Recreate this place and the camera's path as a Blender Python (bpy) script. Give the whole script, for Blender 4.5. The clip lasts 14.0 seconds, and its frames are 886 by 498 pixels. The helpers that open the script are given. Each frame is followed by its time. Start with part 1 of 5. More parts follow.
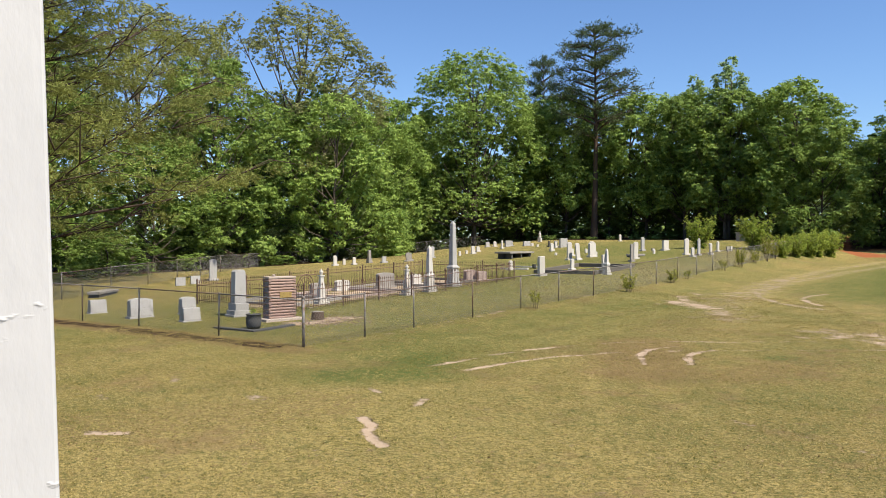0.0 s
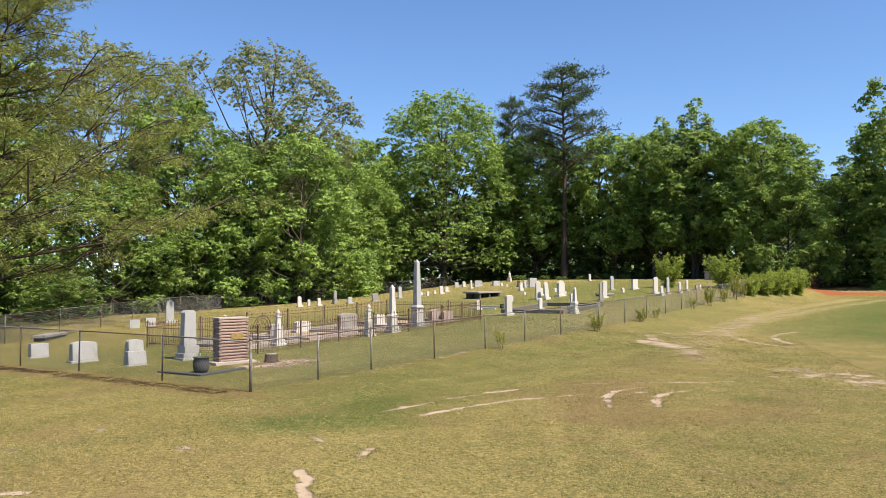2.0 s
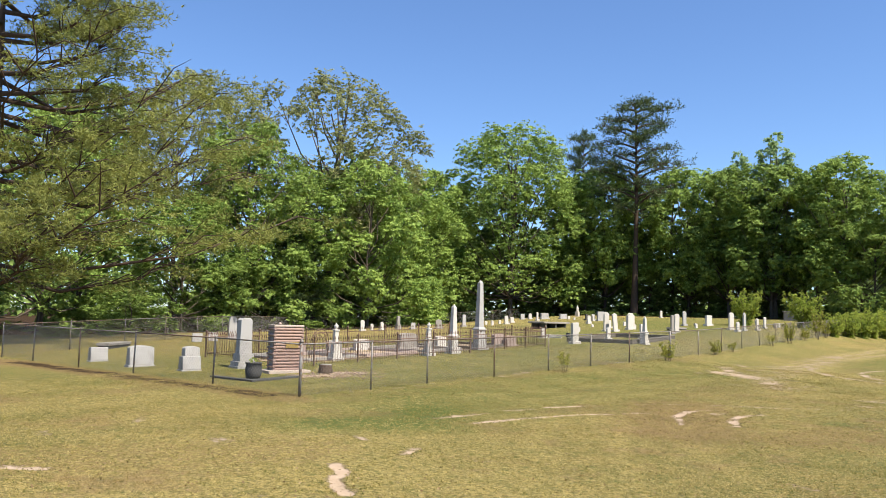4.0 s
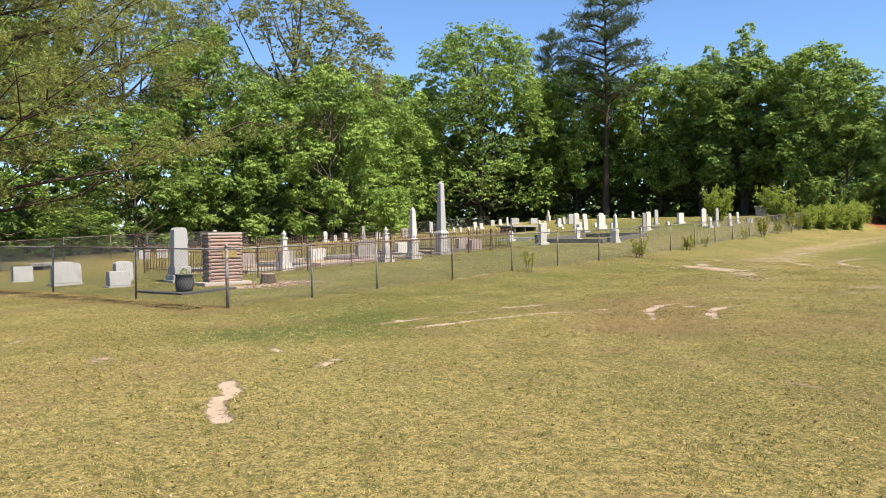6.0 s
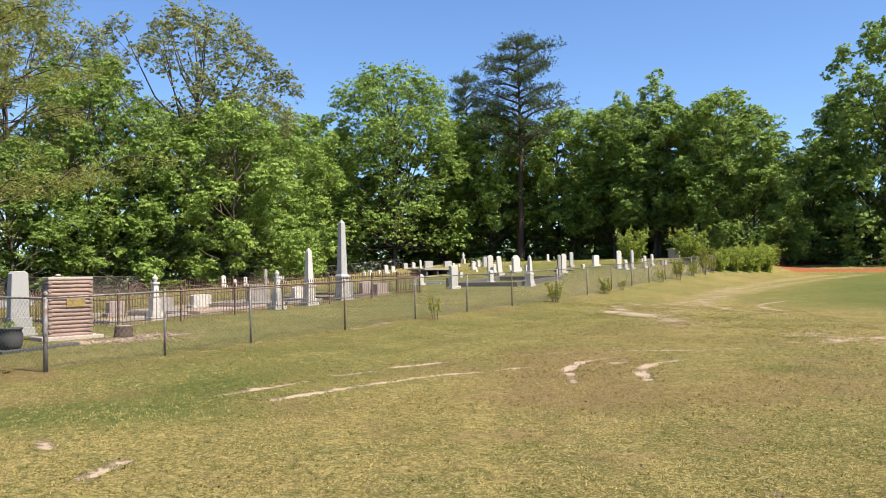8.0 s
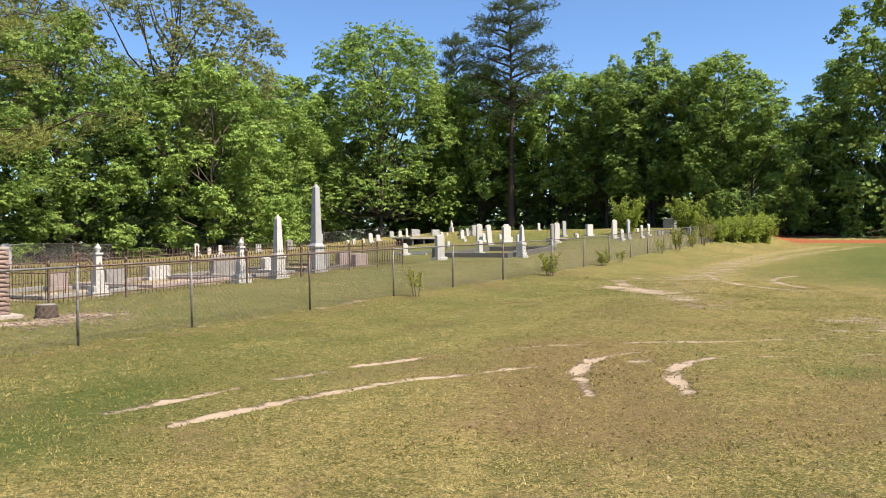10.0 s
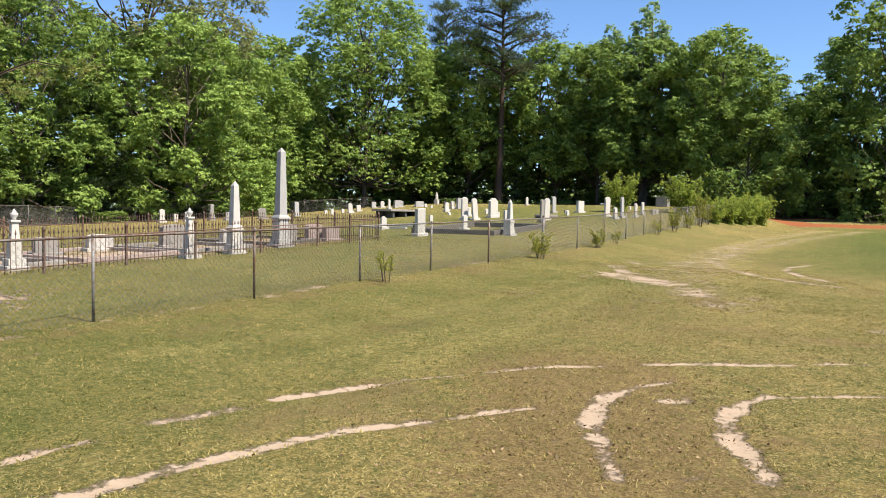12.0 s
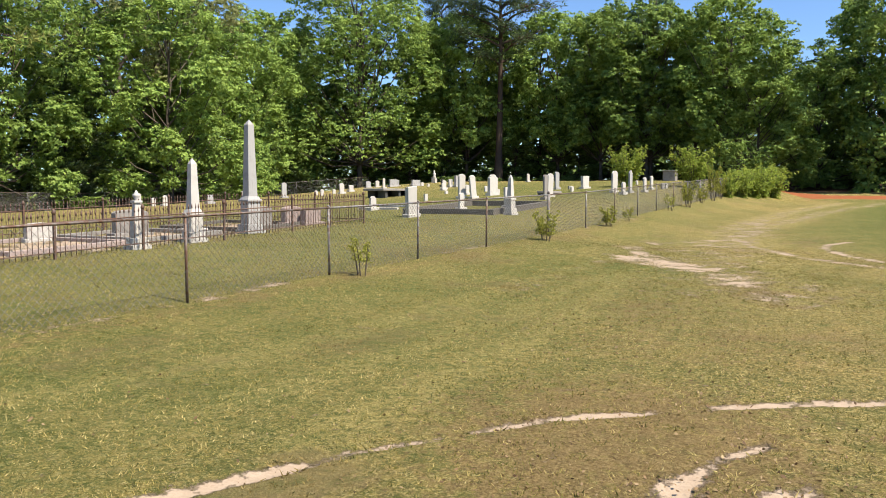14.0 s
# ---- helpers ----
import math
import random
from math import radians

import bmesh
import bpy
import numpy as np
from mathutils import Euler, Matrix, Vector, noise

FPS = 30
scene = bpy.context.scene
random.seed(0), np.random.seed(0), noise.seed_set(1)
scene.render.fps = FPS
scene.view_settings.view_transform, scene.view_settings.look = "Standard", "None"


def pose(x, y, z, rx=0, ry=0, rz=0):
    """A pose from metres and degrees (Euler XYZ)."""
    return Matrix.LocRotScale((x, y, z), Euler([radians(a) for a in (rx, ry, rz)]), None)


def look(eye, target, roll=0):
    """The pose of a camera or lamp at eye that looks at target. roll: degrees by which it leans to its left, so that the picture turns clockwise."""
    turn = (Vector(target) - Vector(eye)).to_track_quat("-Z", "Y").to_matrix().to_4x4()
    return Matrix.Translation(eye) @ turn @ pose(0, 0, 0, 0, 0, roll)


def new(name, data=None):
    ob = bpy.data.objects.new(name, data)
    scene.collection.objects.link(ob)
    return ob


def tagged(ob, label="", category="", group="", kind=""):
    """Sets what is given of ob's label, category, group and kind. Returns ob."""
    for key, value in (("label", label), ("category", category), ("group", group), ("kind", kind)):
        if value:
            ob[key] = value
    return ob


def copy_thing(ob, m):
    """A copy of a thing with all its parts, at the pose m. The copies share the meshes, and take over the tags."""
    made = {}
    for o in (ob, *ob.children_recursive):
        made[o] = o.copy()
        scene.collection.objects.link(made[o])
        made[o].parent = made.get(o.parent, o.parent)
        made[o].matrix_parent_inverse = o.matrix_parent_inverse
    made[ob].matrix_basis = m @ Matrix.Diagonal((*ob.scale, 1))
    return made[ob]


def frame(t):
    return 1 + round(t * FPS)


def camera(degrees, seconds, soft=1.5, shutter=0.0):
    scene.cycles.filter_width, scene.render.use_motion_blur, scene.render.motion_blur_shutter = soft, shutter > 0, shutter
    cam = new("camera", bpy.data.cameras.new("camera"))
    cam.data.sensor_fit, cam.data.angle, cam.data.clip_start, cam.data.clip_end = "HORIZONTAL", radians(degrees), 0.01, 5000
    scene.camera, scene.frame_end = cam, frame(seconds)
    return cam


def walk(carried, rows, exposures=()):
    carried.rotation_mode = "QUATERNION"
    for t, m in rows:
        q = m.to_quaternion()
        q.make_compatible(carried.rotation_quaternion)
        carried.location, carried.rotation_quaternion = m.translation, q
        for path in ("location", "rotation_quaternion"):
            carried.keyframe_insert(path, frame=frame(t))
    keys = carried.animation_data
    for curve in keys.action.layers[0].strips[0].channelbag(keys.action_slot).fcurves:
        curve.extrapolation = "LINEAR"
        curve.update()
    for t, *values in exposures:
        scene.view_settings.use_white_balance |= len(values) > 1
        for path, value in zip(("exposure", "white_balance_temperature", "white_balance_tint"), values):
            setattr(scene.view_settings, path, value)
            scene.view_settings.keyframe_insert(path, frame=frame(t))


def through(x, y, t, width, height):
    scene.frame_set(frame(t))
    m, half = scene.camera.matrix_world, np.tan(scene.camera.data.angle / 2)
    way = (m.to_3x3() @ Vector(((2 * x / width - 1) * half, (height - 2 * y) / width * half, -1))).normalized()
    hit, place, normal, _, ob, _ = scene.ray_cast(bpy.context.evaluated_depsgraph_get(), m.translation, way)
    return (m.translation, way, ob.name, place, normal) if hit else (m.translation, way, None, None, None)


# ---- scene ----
cam = camera(58.0, 14.0, soft=0.9)
PATH = [
    (0, (-0.257, 0.028, 2.542), (-1.385, 1.68, 2.523), 0.0),
    (0.5, (-0.171, 0.141, 2.492), (-1.263, 1.817, 2.462), -1.1),
    (1, (-0.2, 0.395, 2.465), (-1.255, 2.094, 2.444), -1.5),
    (1.5, (-0.348, 0.683, 2.463), (-1.392, 2.389, 2.485), -1.2),
    (2, (-0.458, 0.979, 2.443), (-1.527, 2.668, 2.527), -0.3),
    (2.5, (-0.501, 1.091, 2.36), (-1.641, 2.727, 2.513), 0.8),
    (2.7, (-0.528, 1.115, 2.319), (-1.712, 2.717, 2.493), 1.5),
    (4.8, (-1.053, 2.556, 1.468), (-2.262, 4.14, 1.639), 1.6),
    (5, (-1.115, 2.741, 1.44), (-2.285, 4.36, 1.548), 1.7),
    (5.5, (-1.325, 3.332, 1.429), (-2.461, 4.977, 1.375), -0.2),
    (6, (-1.543, 3.827, 1.423), (-2.7, 5.458, 1.38), -0.7),
    (6.5, (-1.808, 4.435, 1.417), (-2.931, 6.09, 1.431), -1.2),
    (7, (-2.015, 5.152, 1.409), (-3.103, 6.83, 1.455), -1.4),
    (7.5, (-2.307, 5.729, 1.391), (-3.345, 7.438, 1.449), -1.1),
    (8, (-2.526, 6.294, 1.405), (-3.509, 8.035, 1.468), -0.9),
    (8.2, (-2.617, 6.526, 1.415), (-3.581, 8.277, 1.48), -0.6),
    (10.3, (-3.843, 9.041, 1.481), (-4.807, 10.793, 1.449), -0.5),
    (10.5, (-3.944, 9.297, 1.488), (-4.913, 11.046, 1.447), -0.3),
    (11, (-4.255, 9.931, 1.515), (-5.218, 11.683, 1.459), 0.2),
    (11.5, (-4.557, 10.544, 1.571), (-5.503, 12.305, 1.498), 0.7),
    (12, (-4.827, 11.181, 1.609), (-5.755, 12.95, 1.52), 1.1),
    (12.5, (-5.147, 11.84, 1.578), (-6.061, 13.615, 1.466), 1.1),
    (13, (-5.351, 12.463, 1.547), (-6.265, 14.237, 1.416), 0.8),
    (13.5, (-5.632, 13.089, 1.561), (-6.556, 14.858, 1.421), 0.4),
    (14, (-5.932, 13.818, 1.577), (-6.862, 15.583, 1.436), -0.0),
]
EXPOSURES = [(0.0, 0.72), (1.5, 0.82), (2.7, 0.90), (5.0, 1.00), (7.5, 0.98), (10.5, 0.93), (14.0, 0.93)]
walk(cam, [(t, look(eye, target, roll)) for t, eye, target, roll in PATH], EXPOSURES)

# ---- light ----
SUN_EL, SUN_AZ = radians(57), math.atan2(1.0, -0.07)
world = bpy.data.worlds.new("sky")
scene.world = world
world.use_nodes = True
wn = world.node_tree.nodes
sky = wn.new("ShaderNodeTexSky")
sky.sky_type = "NISHITA"
sky.sun_disc = False
sky.sun_elevation, sky.sun_rotation = SUN_EL, SUN_AZ
sky.air_density, sky.dust_density, sky.ozone_density = 1.0, 0.2, 2.0
tint = wn.new("ShaderNodeMix")
tint.data_type, tint.blend_type = "RGBA", "MULTIPLY"
tint.inputs[0].default_value, tint.inputs[7].default_value = 1.0, (0.80, 0.97, 1.22, 1)
world.node_tree.links.new(sky.outputs[0], tint.inputs[6])
world.node_tree.links.new(tint.outputs[2], wn["Background"].inputs[0])
wn["Background"].inputs[1].default_value = 0.080
sun = new("sun", bpy.data.lights.new("sun", "SUN"))
sun.data.energy, sun.data.angle, sun.data.color = 5.0, radians(0.55), (1.0, 0.925, 0.79)
sun_dir = Vector((math.sin(SUN_AZ) * math.cos(SUN_EL), math.cos(SUN_AZ) * math.cos(SUN_EL), math.sin(SUN_EL)))
sun.matrix_world = look(sun_dir * 60, (0, 0, 0))


# ---- materials ----
class Mat:
    """A small builder for node materials."""

    def __init__(self, name):
        self.m = bpy.data.materials.new(name)
        self.m.use_nodes = True
        self.t = self.m.node_tree
        self.n, self.l = self.t.nodes, self.t.links
        self.bsdf = self.n["Principled BSDF"]
        self.out = self.n["Material Output"]
        self.co = self.n.new("ShaderNodeTexCoord").outputs["Object"]

    def put(self, socket, value):
        if isinstance(value, bpy.types.NodeSocket):
            self.l.new(value, socket)
        elif hasattr(value, "__len__") and len(value) == 3 and socket.type == "RGBA":
            socket.default_value = (*value, 1)
        else:
            socket.default_value = value

    def noise(self, scale, detail=4.0, rough=0.55, co=None, stretch=None):
        src = co or self.co
        if stretch:
            mp = self.n.new("ShaderNodeMapping")
            mp.inputs["Scale"].default_value = stretch
            self.l.new(src, mp.inputs[0])
            src = mp.outputs[0]
        nd = self.n.new("ShaderNodeTexNoise")
        nd.inputs["Scale"].default_value, nd.inputs["Detail"].default_value = scale, detail
        nd.inputs["Roughness"].default_value = rough
        self.l.new(src, nd.inputs["Vector"])
        return nd.outputs["Fac"]

    def ramp(self, fac, stops):
        nd = self.n.new("ShaderNodeValToRGB")
        el = nd.color_ramp.elements
        while len(el) < len(stops):
            el.new(0.5)
        for e, (p, c) in zip(el, stops):
            e.position, e.color = p, (*c, 1) if len(c) == 3 else c
        self.put(nd.inputs[0], fac)
        return nd.outputs[0]

    def step(self, value, lo, hi):
        nd = self.n.new("ShaderNodeMapRange")
        nd.interpolation_type = "SMOOTHSTEP"
        self.put(nd.inputs["Value"], value)
        nd.inputs["From Min"].default_value, nd.inputs["From Max"].default_value = lo, hi
        return nd.outputs[0]

    def mix(self, fac, a, b, kind="MIX"):
        nd = self.n.new("ShaderNodeMix")
        nd.data_type, nd.blend_type = "RGBA", kind
        self.put(nd.inputs[0], fac)
        self.put(nd.inputs[6], a)
        self.put(nd.inputs[7], b)
        return nd.outputs[2]

    def math(self, op, a, b=0.0):
        nd = self.n.new("ShaderNodeMath")
        nd.operation = op
        self.put(nd.inputs[0], a)
        self.put(nd.inputs[1], b)
        return nd.outputs[0]

    def cells(self, scale, wobble=0.03):
        """A random value for each small ragged cell."""
        warp = self.n.new("ShaderNodeTexNoise")
        warp.inputs["Scale"].default_value, warp.inputs["Detail"].default_value = scale * 1.3, 3
        self.l.new(self.co, warp.inputs["Vector"])
        add = self.n.new("ShaderNodeVectorMath")
        add.operation = "MULTIPLY_ADD"
        self.l.new(warp.outputs["Color"], add.inputs[0])
        add.inputs[1].default_value = (wobble, wobble, 0)
        self.l.new(self.co, add.inputs[2])
        nd = self.n.new("ShaderNodeTexVoronoi")
        nd.inputs["Scale"].default_value = scale
        self.l.new(add.outputs[0], nd.inputs["Vector"])
        sep = self.n.new("ShaderNodeSeparateColor")
        self.l.new(nd.outputs["Color"], sep.inputs[0])
        return sep.outputs[0]

    def attr(self, name):
        nd = self.n.new("ShaderNodeAttribute")
        nd.attribute_name = name
        return nd.outputs["Fac"]

    def island(self):
        return self.n.new("ShaderNodeNewGeometry").outputs["Random Per Island"]

    def own(self):
        return self.n.new("ShaderNodeObjectInfo").outputs["Random"]

    def bump(self, height, strength=0.4, distance=0.01):
        nd = self.n.new("ShaderNodeBump")
        nd.inputs["Strength"].default_value, nd.inputs["Distance"].default_value = strength, distance
        self.put(nd.inputs["Height"], height)
        self.l.new(nd.outputs[0], self.bsdf.inputs["Normal"])

    def done(self, colour, rough=0.8, metal=0.0, spec=0.3):
        self.put(self.bsdf.inputs["Base Color"], colour)
        self.put(self.bsdf.inputs["Roughness"], rough)
        self.put(self.bsdf.inputs["Metallic"], metal)
        self.put(self.bsdf.inputs["Specular IOR Level"], spec)
        return self.m


def stone_mat(name, light, dark, stain, scale=6.0, amount=0.45):
    """Weathered stone: two tones, lichen stains and a fine pitted relief."""
    b = Mat(name)
    tone = b.mix(b.noise(scale, 6), light, dark)
    tone = b.mix(b.math("MULTIPLY", b.step(b.noise(2.3, 5), 0.52, 0.72), amount), tone, stain)
    tone = b.mix(b.math("MULTIPLY", b.step(b.noise(3.0, 4, stretch=(6, 6, 0.7)), 0.55, 0.8), amount), tone, stain)
    tone = b.mix(0.35, tone, b.ramp(b.own(), [(0, dark), (1, light)]))
    b.bump(b.noise(70, 6), 0.35, 0.006)
    return b.done(tone, 0.85)


def leaf_mat(name, dark, mid, light, through=0.35):
    """Leaves: hue varies leaf by leaf and bough by bough; some light passes through."""
    b = Mat(name)
    hue = b.ramp(b.island(), [(0.0, dark), (0.45, mid), (1.0, light)])
    hue = b.mix(b.math("MULTIPLY", b.step(b.noise(0.35, 3), 0.38, 0.66), 0.7), hue, b.mix(0.7, mid, light))
    hue = b.mix(b.math("MULTIPLY", b.own(), 0.35), hue, dark)
    b.done(hue, 0.62, 0, 0.18)
    tr = b.n.new("ShaderNodeBsdfTranslucent")
    b.put(tr.inputs[0], b.mix(0.4, hue, light))
    mx = b.n.new("ShaderNodeMixShader")
    mx.inputs[0].default_value = through
    b.l.new(b.bsdf.outputs[0], mx.inputs[1])
    b.l.new(tr.outputs[0], mx.inputs[2])
    b.l.new(mx.outputs[0], b.out.inputs[0])
    return b.m


def ground_mat():
    b = Mat("lawn")
    green, straw, olive = (0.135, 0.15, 0.034), (0.45, 0.32, 0.118), (0.235, 0.19, 0.052)
    big, mid, fine = b.noise(0.16, 5, 0.6), b.noise(0.9, 6, 0.65), b.noise(11, 6, 0.75)
    grain = b.noise(75, 4, 0.75)
    turf = b.mix(b.step(b.math("ADD", b.math("MULTIPLY", big, 0.6), b.math("MULTIPLY", mid, 0.4)), 0.40, 0.60), green, straw)
    turf = b.mix(b.math("MULTIPLY", b.step(b.noise(2.2, 5, 0.65), 0.42, 0.62), 0.65), turf, olive)
    turf = b.mix(b.math("MULTIPLY", b.step(fine, 0.50, 0.68), 0.7), turf, straw)
    turf = b.mix(b.math("MULTIPLY", b.step(b.math("ADD", b.attr("dry"), b.math("MULTIPLY", b.math("SUBTRACT", b.noise(6, 6, 0.75), 0.5), 1.6)), 0.25, 0.85), 0.7), turf, b.mix(fine, (0.50, 0.375, 0.125), (0.64, 0.50, 0.20)))
    turf = b.mix(b.math("MULTIPLY", b.step(b.noise(17, 6, 0.78), 0.47, 0.56), 0.8), turf, (0.07, 0.085, 0.02))
    turf = b.mix(b.math("MULTIPLY", b.step(grain, 0.49, 0.58), 0.72), turf, (0.07, 0.065, 0.022))
    turf = b.mix(b.math("MULTIPLY", b.step(b.noise(34, 6, 0.8), 0.53, 0.61), 0.8), turf, (0.60, 0.49, 0.23))
    tuft, clip = b.cells(24, 0.06), b.cells(72, 0.03)
    turf = b.mix(b.math("MULTIPLY", b.step(tuft, 0.5, 0.0), 0.42), turf, (0.06, 0.075, 0.018))
    turf = b.mix(b.math("MULTIPLY", b.step(clip, 0.6, 1.0), 0.5), turf, (0.72, 0.56, 0.23))
    rust = b.mix(fine, (0.206, 0.12, 0.0602), (0.378, 0.275, 0.146))
    turf = b.mix(b.math("MULTIPLY", b.step(b.noise(0.5, 6, 0.7), 0.52, 0.66), 0.6), turf, rust)
    turf = b.mix(b.math("MULTIPLY", b.step(b.noise(3.4, 6, 0.72), 0.50, 0.66), 0.5), turf, (0.10, 0.12, 0.033))
    turf = b.mix(b.math("MULTIPLY", b.step(b.noise(4.6, 6, 0.72), 0.56, 0.70), 0.45), turf, (0.33, 0.25, 0.12))
    turf = b.mix(b.math("MULTIPLY", b.attr("lush"), 0.8), turf, b.mix(fine, (0.043, 0.086, 0.0172), (0.0946, 0.146, 0.0258)))
    litter = b.mix(b.step(b.noise(40, 4, 0.7), 0.35, 0.65), (0.135, 0.08, 0.036), (0.34, 0.24, 0.115))
    lit = b.step(b.math("ADD", b.attr("litter"), b.math("MULTIPLY", b.math("SUBTRACT", b.noise(9, 5, 0.7), 0.5), 1.5)), 0.35, 0.75)
    turf = b.mix(b.math("MULTIPLY", lit, 0.75), turf, litter)
    sand = b.mix(b.noise(7, 6), (0.48, 0.385, 0.295), (0.34, 0.245, 0.17))
    sand = b.mix(b.math("MULTIPLY", b.step(b.noise(60, 4), 0.5, 0.75), 0.4), sand, (0.258, 0.163, 0.103))
    edge = b.math("ADD", b.attr("bare"), b.math("ADD", b.math("MULTIPLY", b.math("SUBTRACT", b.noise(9, 8, 0.8), 0.5), 2.2), b.math("MULTIPLY", b.math("SUBTRACT", b.noise(1.9, 4), 0.5), 1.8)))
    bare = b.math("MULTIPLY", b.step(edge, 0.36, 0.74), b.step(b.math("ADD", edge, b.math("MULTIPLY", b.math("SUBTRACT", b.noise(38, 6, 0.8), 0.5), 1.6)), 0.05, 0.5))
    clay = b.mix(b.noise(2.5, 6), (0.22, 0.07, 0.03), (0.36, 0.135, 0.06))
    red = b.step(b.math("ADD", b.attr("red"), b.math("MULTIPLY", b.math("SUBTRACT", b.noise(3, 6, 0.7), 0.5), 0.9)), 0.4, 0.62)
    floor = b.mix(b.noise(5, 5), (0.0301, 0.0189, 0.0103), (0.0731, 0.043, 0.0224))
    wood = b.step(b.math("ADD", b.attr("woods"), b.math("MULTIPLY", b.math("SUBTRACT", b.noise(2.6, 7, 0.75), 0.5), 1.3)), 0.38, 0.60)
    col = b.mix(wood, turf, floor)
    col = b.mix(bare, col, sand)
    col = b.mix(red, col, clay)
    rough_relief = b.math("ADD", b.math("MULTIPLY", fine, 0.6), b.math("ADD", grain, b.math("MULTIPLY", clip, 0.5)))
    b.bump(b.mix(b.math("MAXIMUM", bare, red), rough_relief, b.math("MULTIPLY", b.noise(30, 4), 0.3)), 0.9, 0.03)
    return b.done(b.mix(1.0, col, (0.875, 0.86, 0.815), "MULTIPLY"), 0.95, 0, 0.1)


LAWN = ground_mat()


def blade_mat():
    b = Mat("grass_blades")
    dry = b.step(b.math("ADD", b.math("MULTIPLY", b.noise(0.55, 4, 0.6), 0.5), b.math("MULTIPLY", b.noise(12, 3, 0.7), 0.5)), 0.42, 0.57)
    r = b.math("ADD", b.math("MULTIPLY", b.island(), 0.62), b.math("MULTIPLY", dry, 0.44))
    c = b.ramp(r, [(0.0, (0.055, 0.07, 0.014)), (0.28, (0.235, 0.215, 0.046)), (0.55, (0.48, 0.365, 0.12)), (1.0, (0.76, 0.60, 0.27))])
    c = b.mix(b.math("MULTIPLY", b.step(b.noise(0.5, 6, 0.7), 0.52, 0.66), 0.5), c, (0.31, 0.189, 0.086))
    c = b.mix(b.math("MULTIPLY", b.step(b.noise(13, 5, 0.75), 0.51, 0.60), 0.75), c, (0.07, 0.085, 0.02))
    c = b.mix(1.0, c, (0.86, 0.87, 0.84), "MULTIPLY")
    b.done(c, 0.7, 0, 0.2)
    tr = b.n.new("ShaderNodeBsdfTranslucent")
    b.put(tr.inputs[0], c)
    mx = b.n.new("ShaderNodeMixShader")
    mx.inputs[0].default_value = 0.3
    b.l.new(b.bsdf.outputs[0], mx.inputs[1])
    b.l.new(tr.outputs[0], mx.inputs[2])
    b.l.new(mx.outputs[0], b.out.inputs[0])
    return b.m


BLADES = blade_mat()
LEAF = leaf_mat("broad_leaves", (0.03, 0.062, 0.012), (0.15, 0.25, 0.043), (0.41, 0.52, 0.125), 0.31)
LEAF_DEEP = leaf_mat("deep_green_leaves", (0.024, 0.05, 0.012), (0.125, 0.20, 0.042), (0.33, 0.43, 0.115), 0.32)
LEAF_OLIVE = leaf_mat("olive_oak_leaves", (0.085, 0.105, 0.038), (0.21, 0.225, 0.08), (0.41, 0.41, 0.165), 0.33)
LEAF_PALE = leaf_mat("pale_poplar_leaves", (0.13, 0.21, 0.08), (0.27, 0.38, 0.16), (0.44, 0.54, 0.25), 0.46)
LEAF_LIME = leaf_mat("lime_shrub_leaves", (0.11, 0.18, 0.02), (0.25, 0.33, 0.045), (0.46, 0.50, 0.10), 0.48)
LEAF_FENCE = leaf_mat("olive_shrub_leaves", (0.13, 0.15, 0.02), (0.27, 0.28, 0.05), (0.44, 0.42, 0.09), 0.45)
NEEDLES = leaf_mat("pine_needles", (0.035, 0.062, 0.024), (0.07, 0.105, 0.04), (0.14, 0.175, 0.066), 0.22)
NEEDLES_GOLD = leaf_mat("golden_pine_needles", (0.085, 0.11, 0.028), (0.18, 0.205, 0.055), (0.35, 0.355, 0.095), 0.3)


def bark_mat(name, a, c):
    b = Mat(name)
    col = b.mix(b.noise(5, 6, stretch=(3, 3, 0.5)), a, c)
    b.bump(b.noise(9, 6, stretch=(4, 4, 0.6)), 0.8, 0.03)
    return b.done(col, 0.95, 0, 0.1)


BARK = bark_mat("grey_bark", (0.045, 0.035, 0.027), (0.16, 0.13, 0.10))
BARK_PINE = bark_mat("pine_bark", (0.045, 0.032, 0.025), (0.115, 0.08, 0.06))
MARBLE = stone_mat("white_marble", (0.575, 0.535, 0.48), (0.42, 0.385, 0.34), (0.148, 0.135, 0.119), amount=0.5)
GRANITE = stone_mat("grey_granite", (0.43, 0.41, 0.385), (0.29, 0.275, 0.26), (0.08, 0.074, 0.066), 30, 0.6)
OLDSTONE = stone_mat("stained_stone", (0.33, 0.30, 0.265), (0.20, 0.18, 0.16), (0.075, 0.068, 0.06), amount=0.65)
PINKSTONE = stone_mat("pinkish_marble", (0.38, 0.30, 0.265), (0.26, 0.195, 0.17), (0.13, 0.10, 0.085), amount=0.55)
CONCRETE = stone_mat("old_dark_concrete", (0.15, 0.13, 0.11), (0.09, 0.08, 0.068), (0.045, 0.04, 0.035), amount=0.5)
DARKSTONE = stone_mat("dark_mossy_stone", (0.0984, 0.0943, 0.0861), (0.0451, 0.0426, 0.041), (0.0246, 0.0287, 0.0164))
LOGSTONE = stone_mat("log_shaped_cement", (0.345, 0.24, 0.195), (0.23, 0.15, 0.12), (0.11, 0.07, 0.055), 12, 0.55)
MORTAR = stone_mat("pale_mortar", (0.492, 0.41, 0.344), (0.344, 0.271, 0.221), (0.164, 0.123, 0.0984))


